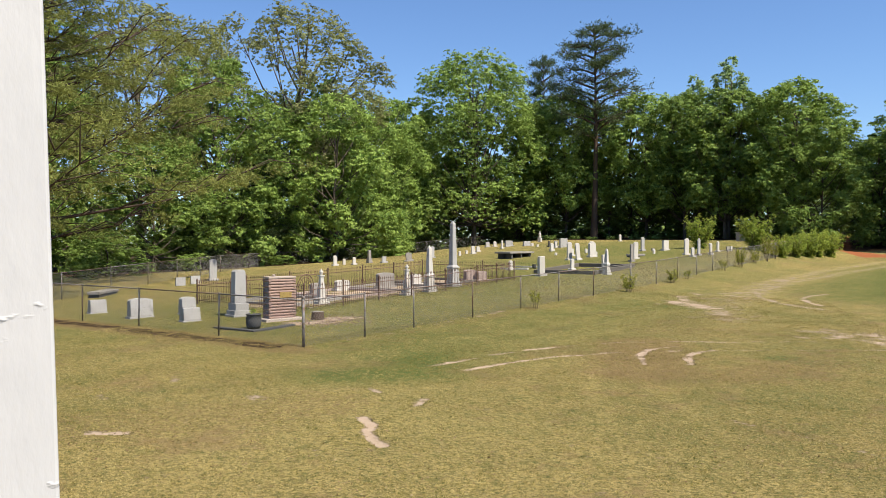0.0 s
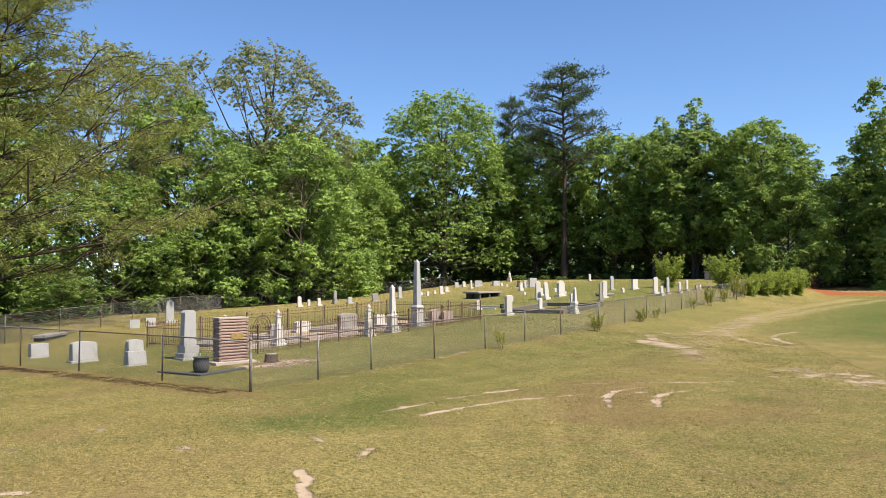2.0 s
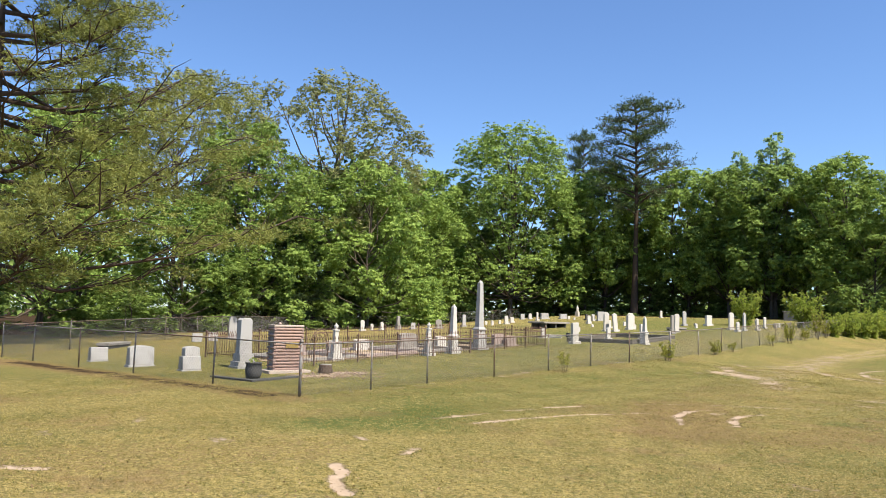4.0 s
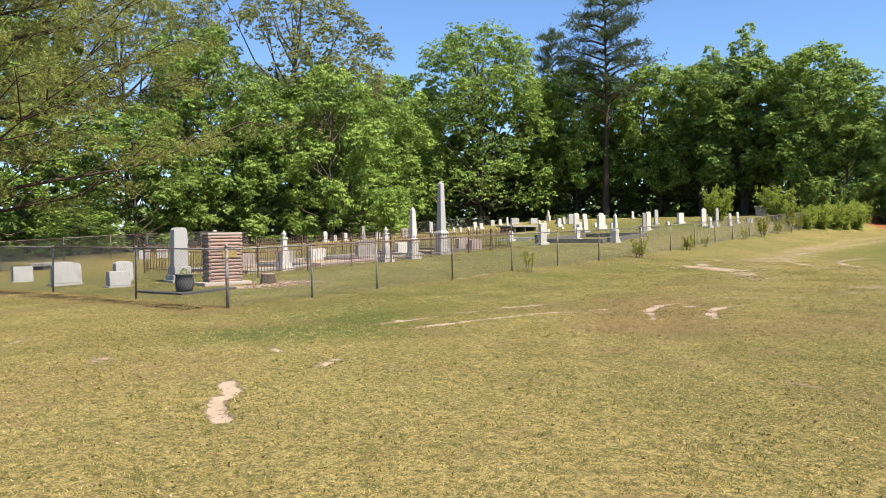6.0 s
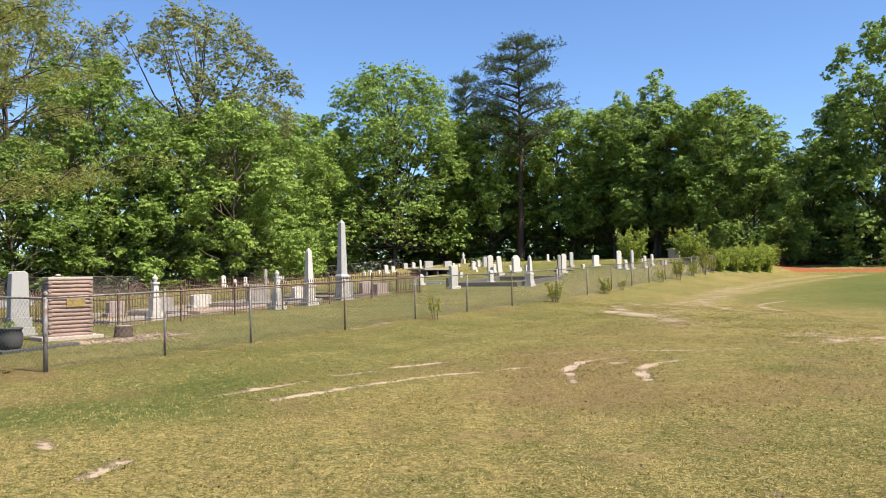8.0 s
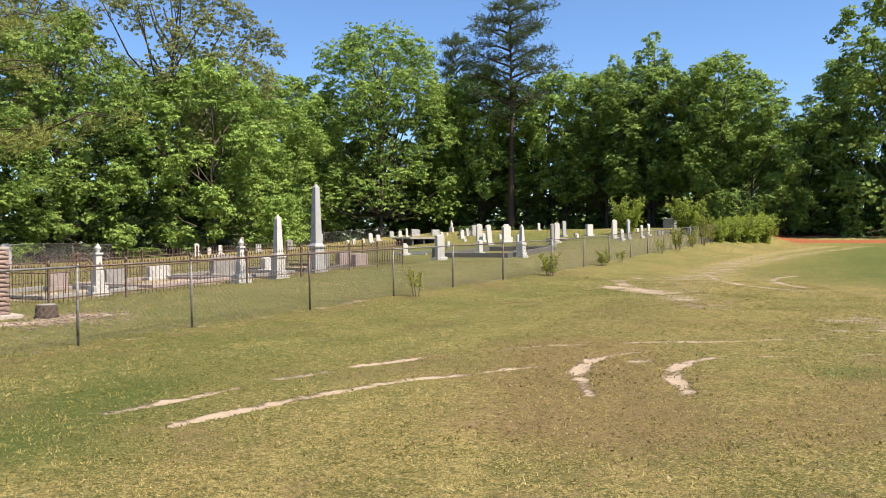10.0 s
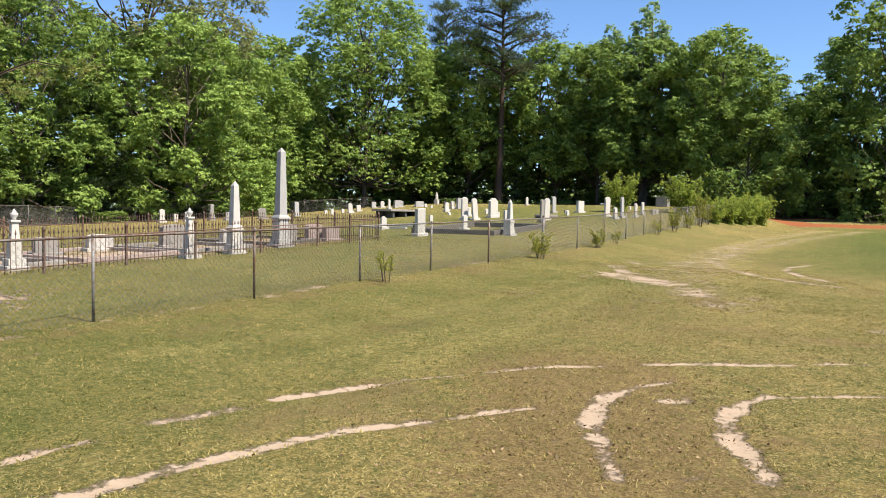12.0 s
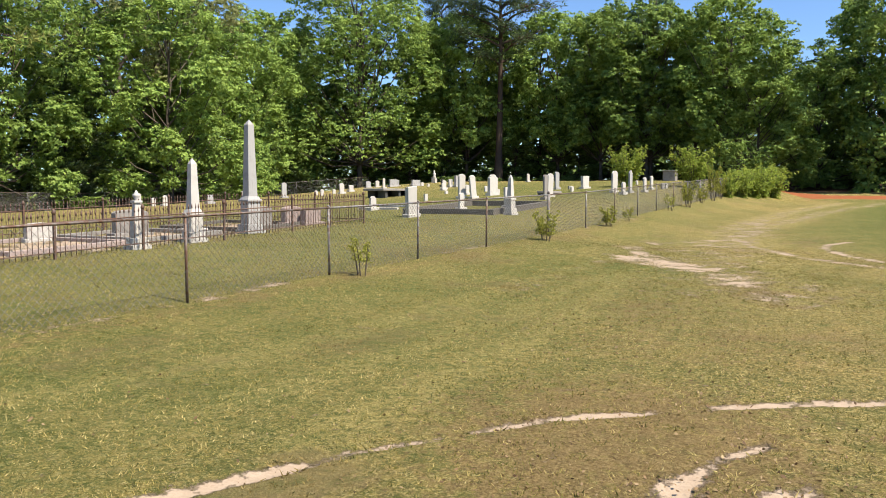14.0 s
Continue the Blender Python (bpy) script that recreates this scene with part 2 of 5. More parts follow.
def metal_mat(name, steel, rust, lo, hi, metal):
    b = Mat(name)
    k = b.step(b.noise(14, 6, 0.65), lo, hi)
    col = b.mix(k, steel, b.mix(b.noise(60, 4), rust, tuple(v * 0.5 for v in rust)))
    b.bump(b.noise(120, 4), 0.3, 0.002)
    return b.done(col, 0.6, metal, 0.4)


GALV = metal_mat("weathered_galvanised_steel", (0.21, 0.20, 0.19), (0.15, 0.085, 0.055), 0.45, 0.65, 0.3)
RUSTPOST = metal_mat("rusty_steel_post", (0.17, 0.14, 0.12), (0.14, 0.07, 0.04), 0.38, 0.62, 0.3)
WIRE = metal_mat("dull_zinc_wire", (0.24, 0.23, 0.215), (0.13, 0.085, 0.06), 0.45, 0.7, 0.3)
IRON = metal_mat("rusted_wrought_iron", (0.10, 0.065, 0.05), (0.21, 0.11, 0.07), 0.38, 0.62, 0.15)
BRASS = metal_mat("tarnished_brass", (0.36, 0.25, 0.08), (0.22, 0.15, 0.06), 0.45, 0.75, 0.35)


def paint_mat():
    b = Mat("white_house_paint")
    col = b.mix(b.noise(9, 6), (0.56, 0.55, 0.54), (0.49, 0.48, 0.475))
    col = b.mix(b.math("MULTIPLY", b.step(b.noise(3.2, 6, 0.7, stretch=(1, 1, 2.2)), 0.64, 0.72), 0.8), col, (0.40, 0.39, 0.38))
    b.bump(b.math("ADD", b.noise(28, 5, stretch=(1, 1, 0.35)), b.step(b.noise(3.2, 6, 0.7, stretch=(1, 1, 2.2)), 0.64, 0.72)), 0.5, 0.004)
    return b.done(col, 0.55, 0, 0.4)


PAINT = paint_mat()
BOARD = bark_mat("weathered_deck_boards", (0.22, 0.20, 0.18), (0.36, 0.33, 0.29))


# ---- helpers for building ----
def mesh_of(name, verts, faces, material, smooth=False):
    me = bpy.data.meshes.new(name)
    verts, faces = np.asarray(verts, np.float32), np.asarray(faces, np.int32)
    k = faces.shape[1]
    me.vertices.add(len(verts))
    me.vertices.foreach_set("co", verts.ravel())
    me.loops.add(faces.size)
    me.loops.foreach_set("vertex_index", faces.ravel())
    me.polygons.add(len(faces))
    me.polygons.foreach_set("loop_start", np.arange(0, faces.size, k, dtype=np.int32))
    if smooth:
        me.polygons.foreach_set("use_smooth", np.ones(len(faces), bool))
    me.materials.append(material)
    me.update(calc_edges=True)
    return me


def part(name, shape, material, parent, label="", m=None):
    """One mesh object under a thing or a part; shape is a bmesh or a finished mesh."""
    if isinstance(shape, bmesh.types.BMesh):
        me = bpy.data.meshes.new(name)
        bmesh.ops.recalc_face_normals(shape, faces=shape.faces)
        shape.to_mesh(me)
        shape.free()
        me.materials.append(material)
    else:
        me = shape
    ob = new(name, me)
    if parent:
        ob.parent = parent
    if m is not None:
        ob.matrix_basis = m
    return tagged(ob, label)


def thing(name, label, category, m=None, group="", kind=""):
    ob = new(name)
    ob.empty_display_size = 0.2
    if m is not None:
        ob.matrix_basis = m
    return tagged(ob, label, category, group, kind)


def box(sx, sy, sz, z0=0.0, cx=0.0, cy=0.0, bevel=0.012, top=1.0):
    """A block standing on z0, its top drawn in by the factor top, its edges rounded."""
    bm = bmesh.new()
    bmesh.ops.create_cube(bm, size=1)
    for v in bm.verts:
        k = top if v.co.z > 0 else 1.0
        v.co = Vector((cx + v.co.x * sx * k, cy + v.co.y * sy * k, z0 + (v.co.z + 0.5) * sz))
    if bevel:
        bmesh.ops.bevel(bm, geom=bm.edges[:], offset=bevel, segments=2, affect="EDGES", profile=0.6)
    return bm


def join(*shapes):
    out = bmesh.new()
    for s in shapes:
        me = bpy.data.meshes.new("tmp")
        s.to_mesh(me)
        s.free()
        out.from_mesh(me)
        bpy.data.meshes.remove(me)
    return out


def lathe(profile, n=16):
    """A turned shape from (radius, height) pairs."""
    bm = bmesh.new()
    rings = [[bm.verts.new((r * math.cos(a * 2 * math.pi / n), r * math.sin(a * 2 * math.pi / n), z)) for a in range(n)] for r, z in profile]
    for a, b in zip(rings, rings[1:]):
        for i in range(n):
            f = bm.faces.new((a[i], a[(i + 1) % n], b[(i + 1) % n], b[i]))
            f.smooth = True
    bm.faces.new(rings[0][::-1])
    bm.faces.new(rings[-1])
    return bm


def outline(points, thick, bevel=0.01):
    """A slab in the y-z plane from its outline, thick along x."""
    bm = bmesh.new()
    f = bm.faces.new([bm.verts.new((-thick / 2, y, z)) for y, z in points])
    out = bmesh.ops.extrude_face_region(bm, geom=[f])
    bmesh.ops.translate(bm, vec=(thick, 0, 0), verts=[v for v in out["geom"] if isinstance(v, bmesh.types.BMVert)])
    if bevel:
        rim = [e for e in bm.edges if abs(e.verts[0].co.x - e.verts[1].co.x) < 1e-6]
        bmesh.ops.bevel(bm, geom=rim, offset=bevel, segments=2, affect="EDGES", profile=0.6)
    return bm


def tube(path, radii, n=6):
    """Vertices and quads of a tapered tube along a path."""
    path = np.asarray(path, float)
    verts, quads = [], []
    for i, p in enumerate(path):
        d = path[min(i + 1, len(path) - 1)] - path[max(i - 1, 0)]
        d = d / (np.linalg.norm(d) + 1e-9)
        a = np.cross(d, (0.31, 0.95, 0.05))
        a /= np.linalg.norm(a) + 1e-9
        b = np.cross(d, a)
        for k in range(n):
            w = 2 * math.pi * k / n
            verts.append(p + radii[i] * (math.cos(w) * a + math.sin(w) * b))
        if i:
            o = (i - 1) * n
            quads += [(o + k, o + (k + 1) % n, o + n + (k + 1) % n, o + n + k) for k in range(n)]
    return verts, quads


def gather(pieces):
    verts, faces, base = [], [], 0
    for v, f in pieces:
        verts += list(v)
        faces += [tuple(i + base for i in q) for q in f]
        base += len(v)
    return verts, faces


# ---- the lie of the land ----
def smooth(a, b, v):
    v = np.clip((v - a) / (b - a), 0, 1)
    return v * v * (3 - 2 * v)


def land(x, y):
    """Height of the ground: the lane is near level, the graveyard a low rise that falls off towards the woods."""
    x, y = np.asarray(x, float), np.asarray(y, float)
    u = -x - 0.35 * np.maximum(0, y - 50)
    grave = np.interp(y, [-50, 14, 20, 28, 40, 50, 60, 75, 100, 130], [0, 0.03, 0.2, 0.45, 0.85, 1.3, 1.7, 2.35, 3.0, 3.3])
    grave = grave * (1 - 0.8 * smooth(30, 60, u))
    lane = np.interp(y, [-50, 14, 24, 33, 38, 50, 66, 79.5, 84.5, 120], [0, 0, 0.06, 0.08, 0.13, 0.42, 0.72, 0.86, 1.45, 2.7])
    w = smooth(10, 17.5, -x)
    return grave * w + lane * (1 - w)


def at(x, y, rz=0.0, s=1.0, sink=0.0, rx=0.0, ry=0.0):
    return pose(x, y, float(land(x, y)) - sink, rx, ry, rz) @ Matrix.Scale(s, 4)


def near_line(x, y, pts):
    """Distance to a polyline."""
    best = np.full(np.shape(x), 1e9)
    for (ax, ay), (bx, by) in zip(pts, pts[1:]):
        dx, dy = bx - ax, by - ay
        k = np.clip(((x - ax) * dx + (y - ay) * dy) / (dx * dx + dy * dy), 0, 1)
        best = np.minimum(best, np.hypot(x - ax - k * dx, y - ay - k * dy))
    return best


# worn wheel tracks and bare spots: width, strength, line
BARE = [
    (0.10, 0.95, [(-8.79, 13.3), (-8.72, 13.9), (-8.6, 14.7), (-8.38, 15.5)]),
    (0.085, 0.9, [(-8.38, 15.5), (-8.16, 16.0), (-7.75, 16.6)]),
    (0.06, 0.75, [(-7.65, 16.75), (-7.2, 17.35)]),
    (0.11, 0.95, [(-9.72, 13.5), (-9.66, 14.1)]),
    (0.07, 0.75, [(-9.66, 14.0), (-9.55, 14.9)]),
    (0.10, 0.72, [(-9.52, 15.5), (-9.25, 16.2)]),
    (0.085, 0.95, [(-9.18, 16.5), (-8.95, 17.0), (-8.62, 17.65)]),
    (0.055, 0.85, [(-8.6, 17.7), (-8.25, 18.2)]),
    (0.065, 0.9, [(-8.12, 18.4), (-7.75, 18.9), (-7.2, 19.4)]),
    (0.075, 0.95, [(-6.85, 19.7), (-6.2, 20.2), (-5.5, 20.7)]),
    (0.05, 0.85, [(-5.35, 20.8), (-5.0, 21.05), (-3.6, 21.8)]),
    (0.05, 0.8, [(-5.55, 18.85), (-4.9, 19.25), (-4.4, 19.6), (-3.0, 20.5), (-1.5, 21.1)]),
    (0.07, 0.9, [(-6.42, 19.0), (-6.62, 18.6), (-6.72, 18.2)]),
    (0.11, 0.92, [(-6.72, 18.2), (-6.76, 17.85), (-6.72, 17.45), (-6.62, 17.1), (-6.48, 16.75)]),
    (0.08, 0.75, [(-6.45, 16.7), (-6.1, 15.95)]),
    (0.07, 0.9, [(-5.5, 18.95), (-5.64, 18.6), (-5.71, 18.25)]),
    (0.105, 0.92, [(-5.71, 18.25), (-5.74, 17.9), (-5.7, 17.55), (-5.6, 17.2), (-5.48, 16.9)]),
    (0.08, 0.72, [(-5.45, 16.85), (-5.25, 16.3)]),
    (0.11, 0.7, [(-6.33, 18.1), (-6.18, 18.2)]),
    (0.35, 0.66, [(-11.4, 34.9), (-10.9, 33.6), (-10.4, 32.6)]),
    (0.7, 0.80, [(-10.5, 32.2), (-9.9, 31.3), (-9.1, 30.5), (-8.8, 30.2)]),
    (0.55, 0.62, [(-8.7, 30.0), (-8.2, 29.2), (-7.6, 27.6)]),
    (1.3, 0.44, [(-9.6, 38.5), (-9.2, 34.0), (-8.4, 30.0), (-7.2, 26.5)]),
    (0.17, 0.74, [(-6.3, 39.5), (-6.8, 38.6), (-6.85, 37.2), (-6.2, 34.8), (-5.4, 33.3)]),
    (0.22, 0.68, [(-9.35, 39.6), (-8.5, 36.6), (-7.8, 35.2), (-6.4, 32.8), (-5.2, 31.5)]),
    (0.9, 0.52, [(-9.3, 40.0), (-9.6, 44.0), (-9.8, 48.0)]),
    (0.6, 0.47, [(-9.9, 46.0), (-9.7, 52.0), (-9.3, 58.0), (-8.2, 68.3), (-7.2, 78.5)]),
    (0.6, 0.45, [(-8.9, 47.0), (-7.9, 55.9), (-6.2, 67.2), (-4.6, 78.5)]),
    (0.9, 0.55, [(-3.9, 24.2), (-2.6, 23.6), (-1.4, 22.6)]),
    (0.22, 0.55, [(-11.6, 36.8), (-10.6, 35.8)]),
    (0.10, 0.95, [(-7.75, 8.9), (-7.3, 8.6), (-7.15, 8.3), (-6.85, 8.05), (-6.5, 7.85)]),
    (0.08, 0.8, [(-9.1, 10.7), (-8.7, 10.5)]),
    (0.09, 0.8, [(-7.75, 10.5), (-7.55, 10.0)]),
    (0.10, 0.95, [(-10.1, 6.15), (-9.75, 6.35)]),
    (0.10, 0.65, [(-12.9, 9.6), (-12.4, 9.2)]),
    (0.22, 0.62, [(-4.2, 22.4), (-3.2, 23.0), (-2.0, 23.1)]),
    (0.06, 0.7, [(-4.0, 21.6), (-2.5, 22.2), (-0.5, 22.8)]),
    (1.9, 0.78, [(-22.0, 21.6), (-22.0, 32.2)]),
    (0.05, 0.6, [(-3.3, 11.7), (-2.0, 11.15), (-1.1, 10.65), (0.2, 9.9)]),
    (0.30, 0.6, [(-3.6, 23.2), (-2.6, 22.5), (-1.6, 21.3)]),
    (0.5, 0.27, [(-10.5, 24.5), (-11.0, 28.0), (-11.1, 31.6)]),
    (0.18, 0.5, [(-10.2, 9.1), (-9.9, 8.9)]),
    (0.12, 0.55, [(-12.4, 7.7), (-12.0, 7.55)]),
    (0.13, 0.46, [(-13.9, 24.0), (-13.85, 27.5), (-13.9, 31.0)]),
    (0.13, 0.46, [(-13.6, 15.0), (-13.7, 19.0), (-13.8, 23.5)]),
    (0.12, 0.42, [(-13.8, 31.0), (-13.7, 45.0)]),
    (0.6, 0.68, [(-17.2, 17.0), (-16.6, 18.1), (-16.9, 18.9)]),
]
RED = [
    (1.25, 0.85, [(22, 82.2), (0, 82.3), (-9.0, 82.5), (-12.4, 87.0), (-14.0, 98.0), (-17.5, 128.0), (-24, 170.0)]),
    (0.6, 0.34, [(-17.0, 17.0), (-16.5, 18.1), (-16.8, 18.9)]),
]


def spread(x, y, lines, soft=0.6):
    k = np.zeros(np.shape(x))
    for w, s, pts in lines:
        lo, hi = np.min(pts, 0) - 3 * w - 0.5, np.max(pts, 0) + 3 * w + 0.5
        near = (x > lo[0]) & (x < hi[0]) & (y > lo[1]) & (y < hi[1])
        if near.any():
            d = near_line(x[near], y[near], pts)
            k[near] = np.maximum(k[near], s * np.clip(1 - (d - w * (1 - soft)) / (w * 2 * soft), 0, 1))
    return k


def lawn_masks(x, y):
    bare, red = spread(x, y, BARE), spread(x, y, RED)
    litter = spread(x, y, [(1.5, 0.72, [(-7.3, 19.0), (-6.6, 17.0), (-5.6, 15.0)]), (1.1, 0.6, [(-4.2, 15.5), (-3.2, 18)]),
                           (1.6, 0.5, [(-9.0, 9.0), (-11, 5)]), (2.0, 0.45, [(-8.5, 27), (-7.5, 22)]), (2.4, 0.34, [(-9, 4.5), (-4, 8.5), (-1.5, 12)]), (0.35, 0.5, [(-13.3, 15), (-13.5, 45)]),
                           (0.7, 0.95, [(-28, 13.9), (-14, 13.5)]), (2.2, 0.75, [(-22.2, 21.5), (-22.2, 32.2)])])
    lush = spread(x, y, [(0.9, 0.9, [(-10.3, 11.4), (-9.4, 12.2)]), (0.8, 0.8, [(-10.6, 14.5), (-9.9, 13.0)]), (3.0, 0.5, [(-11.5, 16), (-10.6, 29)]),
                         (4.0, 0.8, [(-2.5, 40), (-3.5, 60), (-1.5, 78)]), (8.0, 0.5, [(-19, 20), (-22, 45), (-26, 75)]), (0.5, 0.8, [(-3.7, 18.2), (-3.3, 18.0)])])
    worn = [(0.30, 0.9, [(-11.65, 17.2), (-11.28, 18.7), (-10.8, 20.8), (-10.9, 24.6), (-10.9, 30.6)]), (0.30, 0.9, [(-8.9, 17.8), (-9.0, 20.5), (-9.1, 23.7), (-9.8, 28.6)]),
            (0.28, 0.7, [(-10.2, 17.5), (-9.8, 20.6), (-9.9, 24.6), (-10.2, 29.0)]), (0.25, 0.7, [(-7.6, 9.0), (-8.6, 12.0)]), (0.22, 0.65, [(-5.0, 9.0), (-7.1, 12.5), (-8.0, 15.0)]),
            (0.22, 0.65, [(-4.0, 9.5), (-6.0, 13.0), (-7.0, 15.6)]), (0.22, 0.6, [(-3.0, 10.5), (-5.0, 13.5), (-6.2, 15.6)]),
            (0.8, 0.95, [(-9.9, 44.0), (-9.7, 52.0), (-9.3, 58.0), (-8.2, 68.3), (-7.2, 78.5)]), (0.8, 0.95, [(-8.9, 45.0), (-7.9, 55.9), (-6.2, 67.2), (-4.6, 78.5)]), (1.6, 0.7, [(-9.6, 42.0), (-8.6, 33.0), (-7.2, 26.0)])]
    dry = np.maximum(spread(x, y, worn), 0.85 * smooth(14.5, 8.0, y + 0.35 * (x + 6)) * smooth(-12.5, -9.0, x))
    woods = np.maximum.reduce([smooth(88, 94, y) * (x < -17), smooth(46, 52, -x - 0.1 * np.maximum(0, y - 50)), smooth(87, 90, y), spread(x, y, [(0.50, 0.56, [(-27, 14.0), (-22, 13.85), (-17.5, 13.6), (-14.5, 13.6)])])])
    return bare, red, litter, lush, woods, dry


def axis_steps(edges):
    out = []
    for a, b, d in edges:
        out += list(np.arange(a, b - 1e-6, d))
    return np.array(out + [edges[-1][1]])


def build_ground():
    xs = axis_steps([(-700, -120, 40), (-120, -60, 3), (-60, -21, 0.6), (-21, -14.5, 0.2), (-14.5, -10, 0.13), (-10, -4.5, 0.07), (-4.5, 1, 0.13), (1, 30, 0.8), (30, 90, 5), (90, 700, 40)])
    ys = axis_steps([(-600, -60, 40), (-60, 4, 1.5), (4, 7.5, 0.13), (7.5, 20, 0.07), (20, 26, 0.13), (26, 46, 0.2), (46, 92, 0.5), (92, 180, 3), (180, 800, 40)])
    gx, gy = np.meshgrid(xs, ys)
    x, y = gx.ravel(), gy.ravel()
    bare, red, litter, lush, woods, dry = lawn_masks(x, y)
    z = land(x, y) - 0.022 * np.clip(bare, 0, 1)
    bumps = np.sin(x * 0.9 + np.sin(y * 0.6)) * np.cos(y * 0.8 + 0.7 * np.sin(x * 0.5)) * 0.018 + np.sin(x * 2.7 + y * 1.9) * np.sin(y * 2.3 - x) * 0.007
    z += bumps * (np.abs(x) < 120)
    nx, ny = len(xs), len(ys)
    i = (np.arange(ny - 1)[:, None] * nx + np.arange(nx - 1)[None, :]).ravel()
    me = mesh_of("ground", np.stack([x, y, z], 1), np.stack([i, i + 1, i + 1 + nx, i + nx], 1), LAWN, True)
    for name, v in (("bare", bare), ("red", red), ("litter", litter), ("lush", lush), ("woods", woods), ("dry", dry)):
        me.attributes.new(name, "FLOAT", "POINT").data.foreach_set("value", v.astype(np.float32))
    ob = new("ground", me)
    return tagged(ob, "mown yellow-green lawn with worn sandy wheel tracks", "ground", kind="structure")


ground = build_ground()


# ---- porch ----
def build_porch():
    deck = thing("porch_floor", "weathered grey board porch floor raised above the lawn", "floor", kind="structure")
    for i in range(41):
        part("plank", box(0.136, 3.3, 0.03, 0.93, -4.41 + i * 0.14 + 0.07, -0.75, 0.004), BOARD, deck)
    part("skirt", box(5.66, 0.04, 0.92, 0, -1.54, 0.85, 0.004), PAINT, deck)
    part("skirt", box(0.04, 3.2, 0.92, 0, -4.36, -0.77, 0.004), PAINT, deck)
    part("skirt", box(0.04, 3.2, 0.92, 0, 1.3, -0.77, 0.004), PAINT, deck)
    steps = thing("porch_steps", "worn wooden steps going down from the porch to the lawn", "stairs", kind="structure")
    for i in range(4):
        part("tread", box(1.5, 0.31, 0.04, 0.73 - 0.185 * i, -0.65, 1.05 + 0.29 * i, 0.006), BOARD, steps)
        part("riser", box(1.46, 0.03, 0.14, 0.585 - 0.185 * i, -0.65, 1.175 + 0.29 * i, 0.003), PAINT, steps)
    for s in (-1.42, 0.12):
        part("stringer", outline([(0.87, 0), (2.15, 0), (2.15, 0.08), (0.87, 0.86)], 0.05, 0.004), BOARD, steps, m=pose(s, 0, 0))
    post = thing("porch_column", "square white-painted wooden porch column with flaking paint", "column", pose(-1.071, 0.416, 0.96, 1.4, 0, -29), kind="structure")
    part("shaft", box(0.20, 0.20, 2.44, 0.12, 0, 0, 0.006, 0.90), PAINT, post)
    part("corner_board", box(0.03, 0.20, 2.40, 0.14, 0.098, 0.004, 0.003, 0.96), PAINT, post)
    part("plinth", box(0.28, 0.27, 0.12, 0, 0, 0, 0.008), PAINT, post)
    part("capital", box(0.27, 0.27, 0.10, 2.54, 0, 0, 0.008), PAINT, post)
    copy_thing(post, pose(-4.0, 0.42, 0.96))
    roof = thing("porch_roof", "white boarded porch roof over the porch", "roof", kind="structure")
    part("ceiling_board", box(3.4, 3.0, 0.06, 3.6, -2.7, -1.0, 0.004), PAINT, roof)
    part("fascia", box(3.4, 0.05, 0.26, 3.6, -2.7, 0.53, 0.004), PAINT, roof)
    part("roof_sheet", box(3.5, 3.3, 0.05, 3.87, -2.7, -1.0, 0.004), GALV, roof)
    wall = thing("wall_south", "white clapboard wall behind the porch", "wall", kind="structure")
    for i in range(22):
        part("clapboard", box(6.0, 0.03, 0.165, 0.02 + i * 0.17, -1.5, -2.45, 0.003), PAINT, wall)
    part("wall_core", box(6.0, 0.12, 3.85, 0, -1.5, -2.54, 0.003), PAINT, wall)


build_porch()


# ---- chain-link fences ----
def wire_mesh(length, height, dz, pitch=0.075, r=0.0034):
    """Woven wire between two posts, in the x-z plane: diagonals both ways, and twisted ends at the top. dz: rise along the bay."""
    segs = []
    step = pitch * math.sqrt(2)
    for sgn in (1, -1):
        for c in np.arange(-height, length + height, step):
            x0, x1 = (c, c + height) if sgn > 0 else (c + height, c)
            z0, z1 = 0.02, height
            pts = []
            for x, z, ox, oz in ((x0, z0, x1, z1), (x1, z1, x0, z0)):
                if x < 0 or x > length:
                    lim = 0 if x < 0 else length
                    k = (lim - x) / (ox - x)
                    if not 0 <= k <= 1:
                        break
                    x, z = lim, z + k * (oz - z)
                pts.append((x, z))
            if len(pts) == 2 and abs(pts[0][1] - pts[1][1]) > 0.03:
                segs.append((*pts[0], *pts[1], 0.002 * sgn))
    for x in np.arange(0.02, length, step):
        segs.append((x, height, x + 0.012, height + 0.035, 0.0))
    s = np.array(segs)
    n = len(s)
    verts = np.zeros((n, 6, 3))
    for e in (0, 1):
        px, pz = s[:, 2 * e], s[:, 2 * e + 1]
        for k, (oy, ox) in enumerate(((0, 1.0), (0.87, -0.5), (-0.87, -0.5))):
            verts[:, 3 * e + k, 0] = px + ox * r
            verts[:, 3 * e + k, 1] = s[:, 4] + oy * r
            verts[:, 3 * e + k, 2] = pz + dz * px / length
    f = np.array([(0, 1, 4, 3), (1, 2, 5, 4), (2, 0, 3, 5)])
    faces = (np.arange(n)[:, None, None] * 6 + f[None]).reshape(-1, 4)
    return mesh_of("chain_link", verts.reshape(-1, 3), faces, WIRE)


def rod(p, q, r, n=8):
    v, f = tube([p, q], [r, r], n)
    m = len(v)
    bm = bmesh.new()
    vs = [bm.verts.new(c) for c in v]
    for q4 in f:
        bm.faces.new([vs[i] for i in q4]).smooth = True
    bm.faces.new(vs[: n][::-1])
    bm.faces.new(vs[m - n:])
    return bm


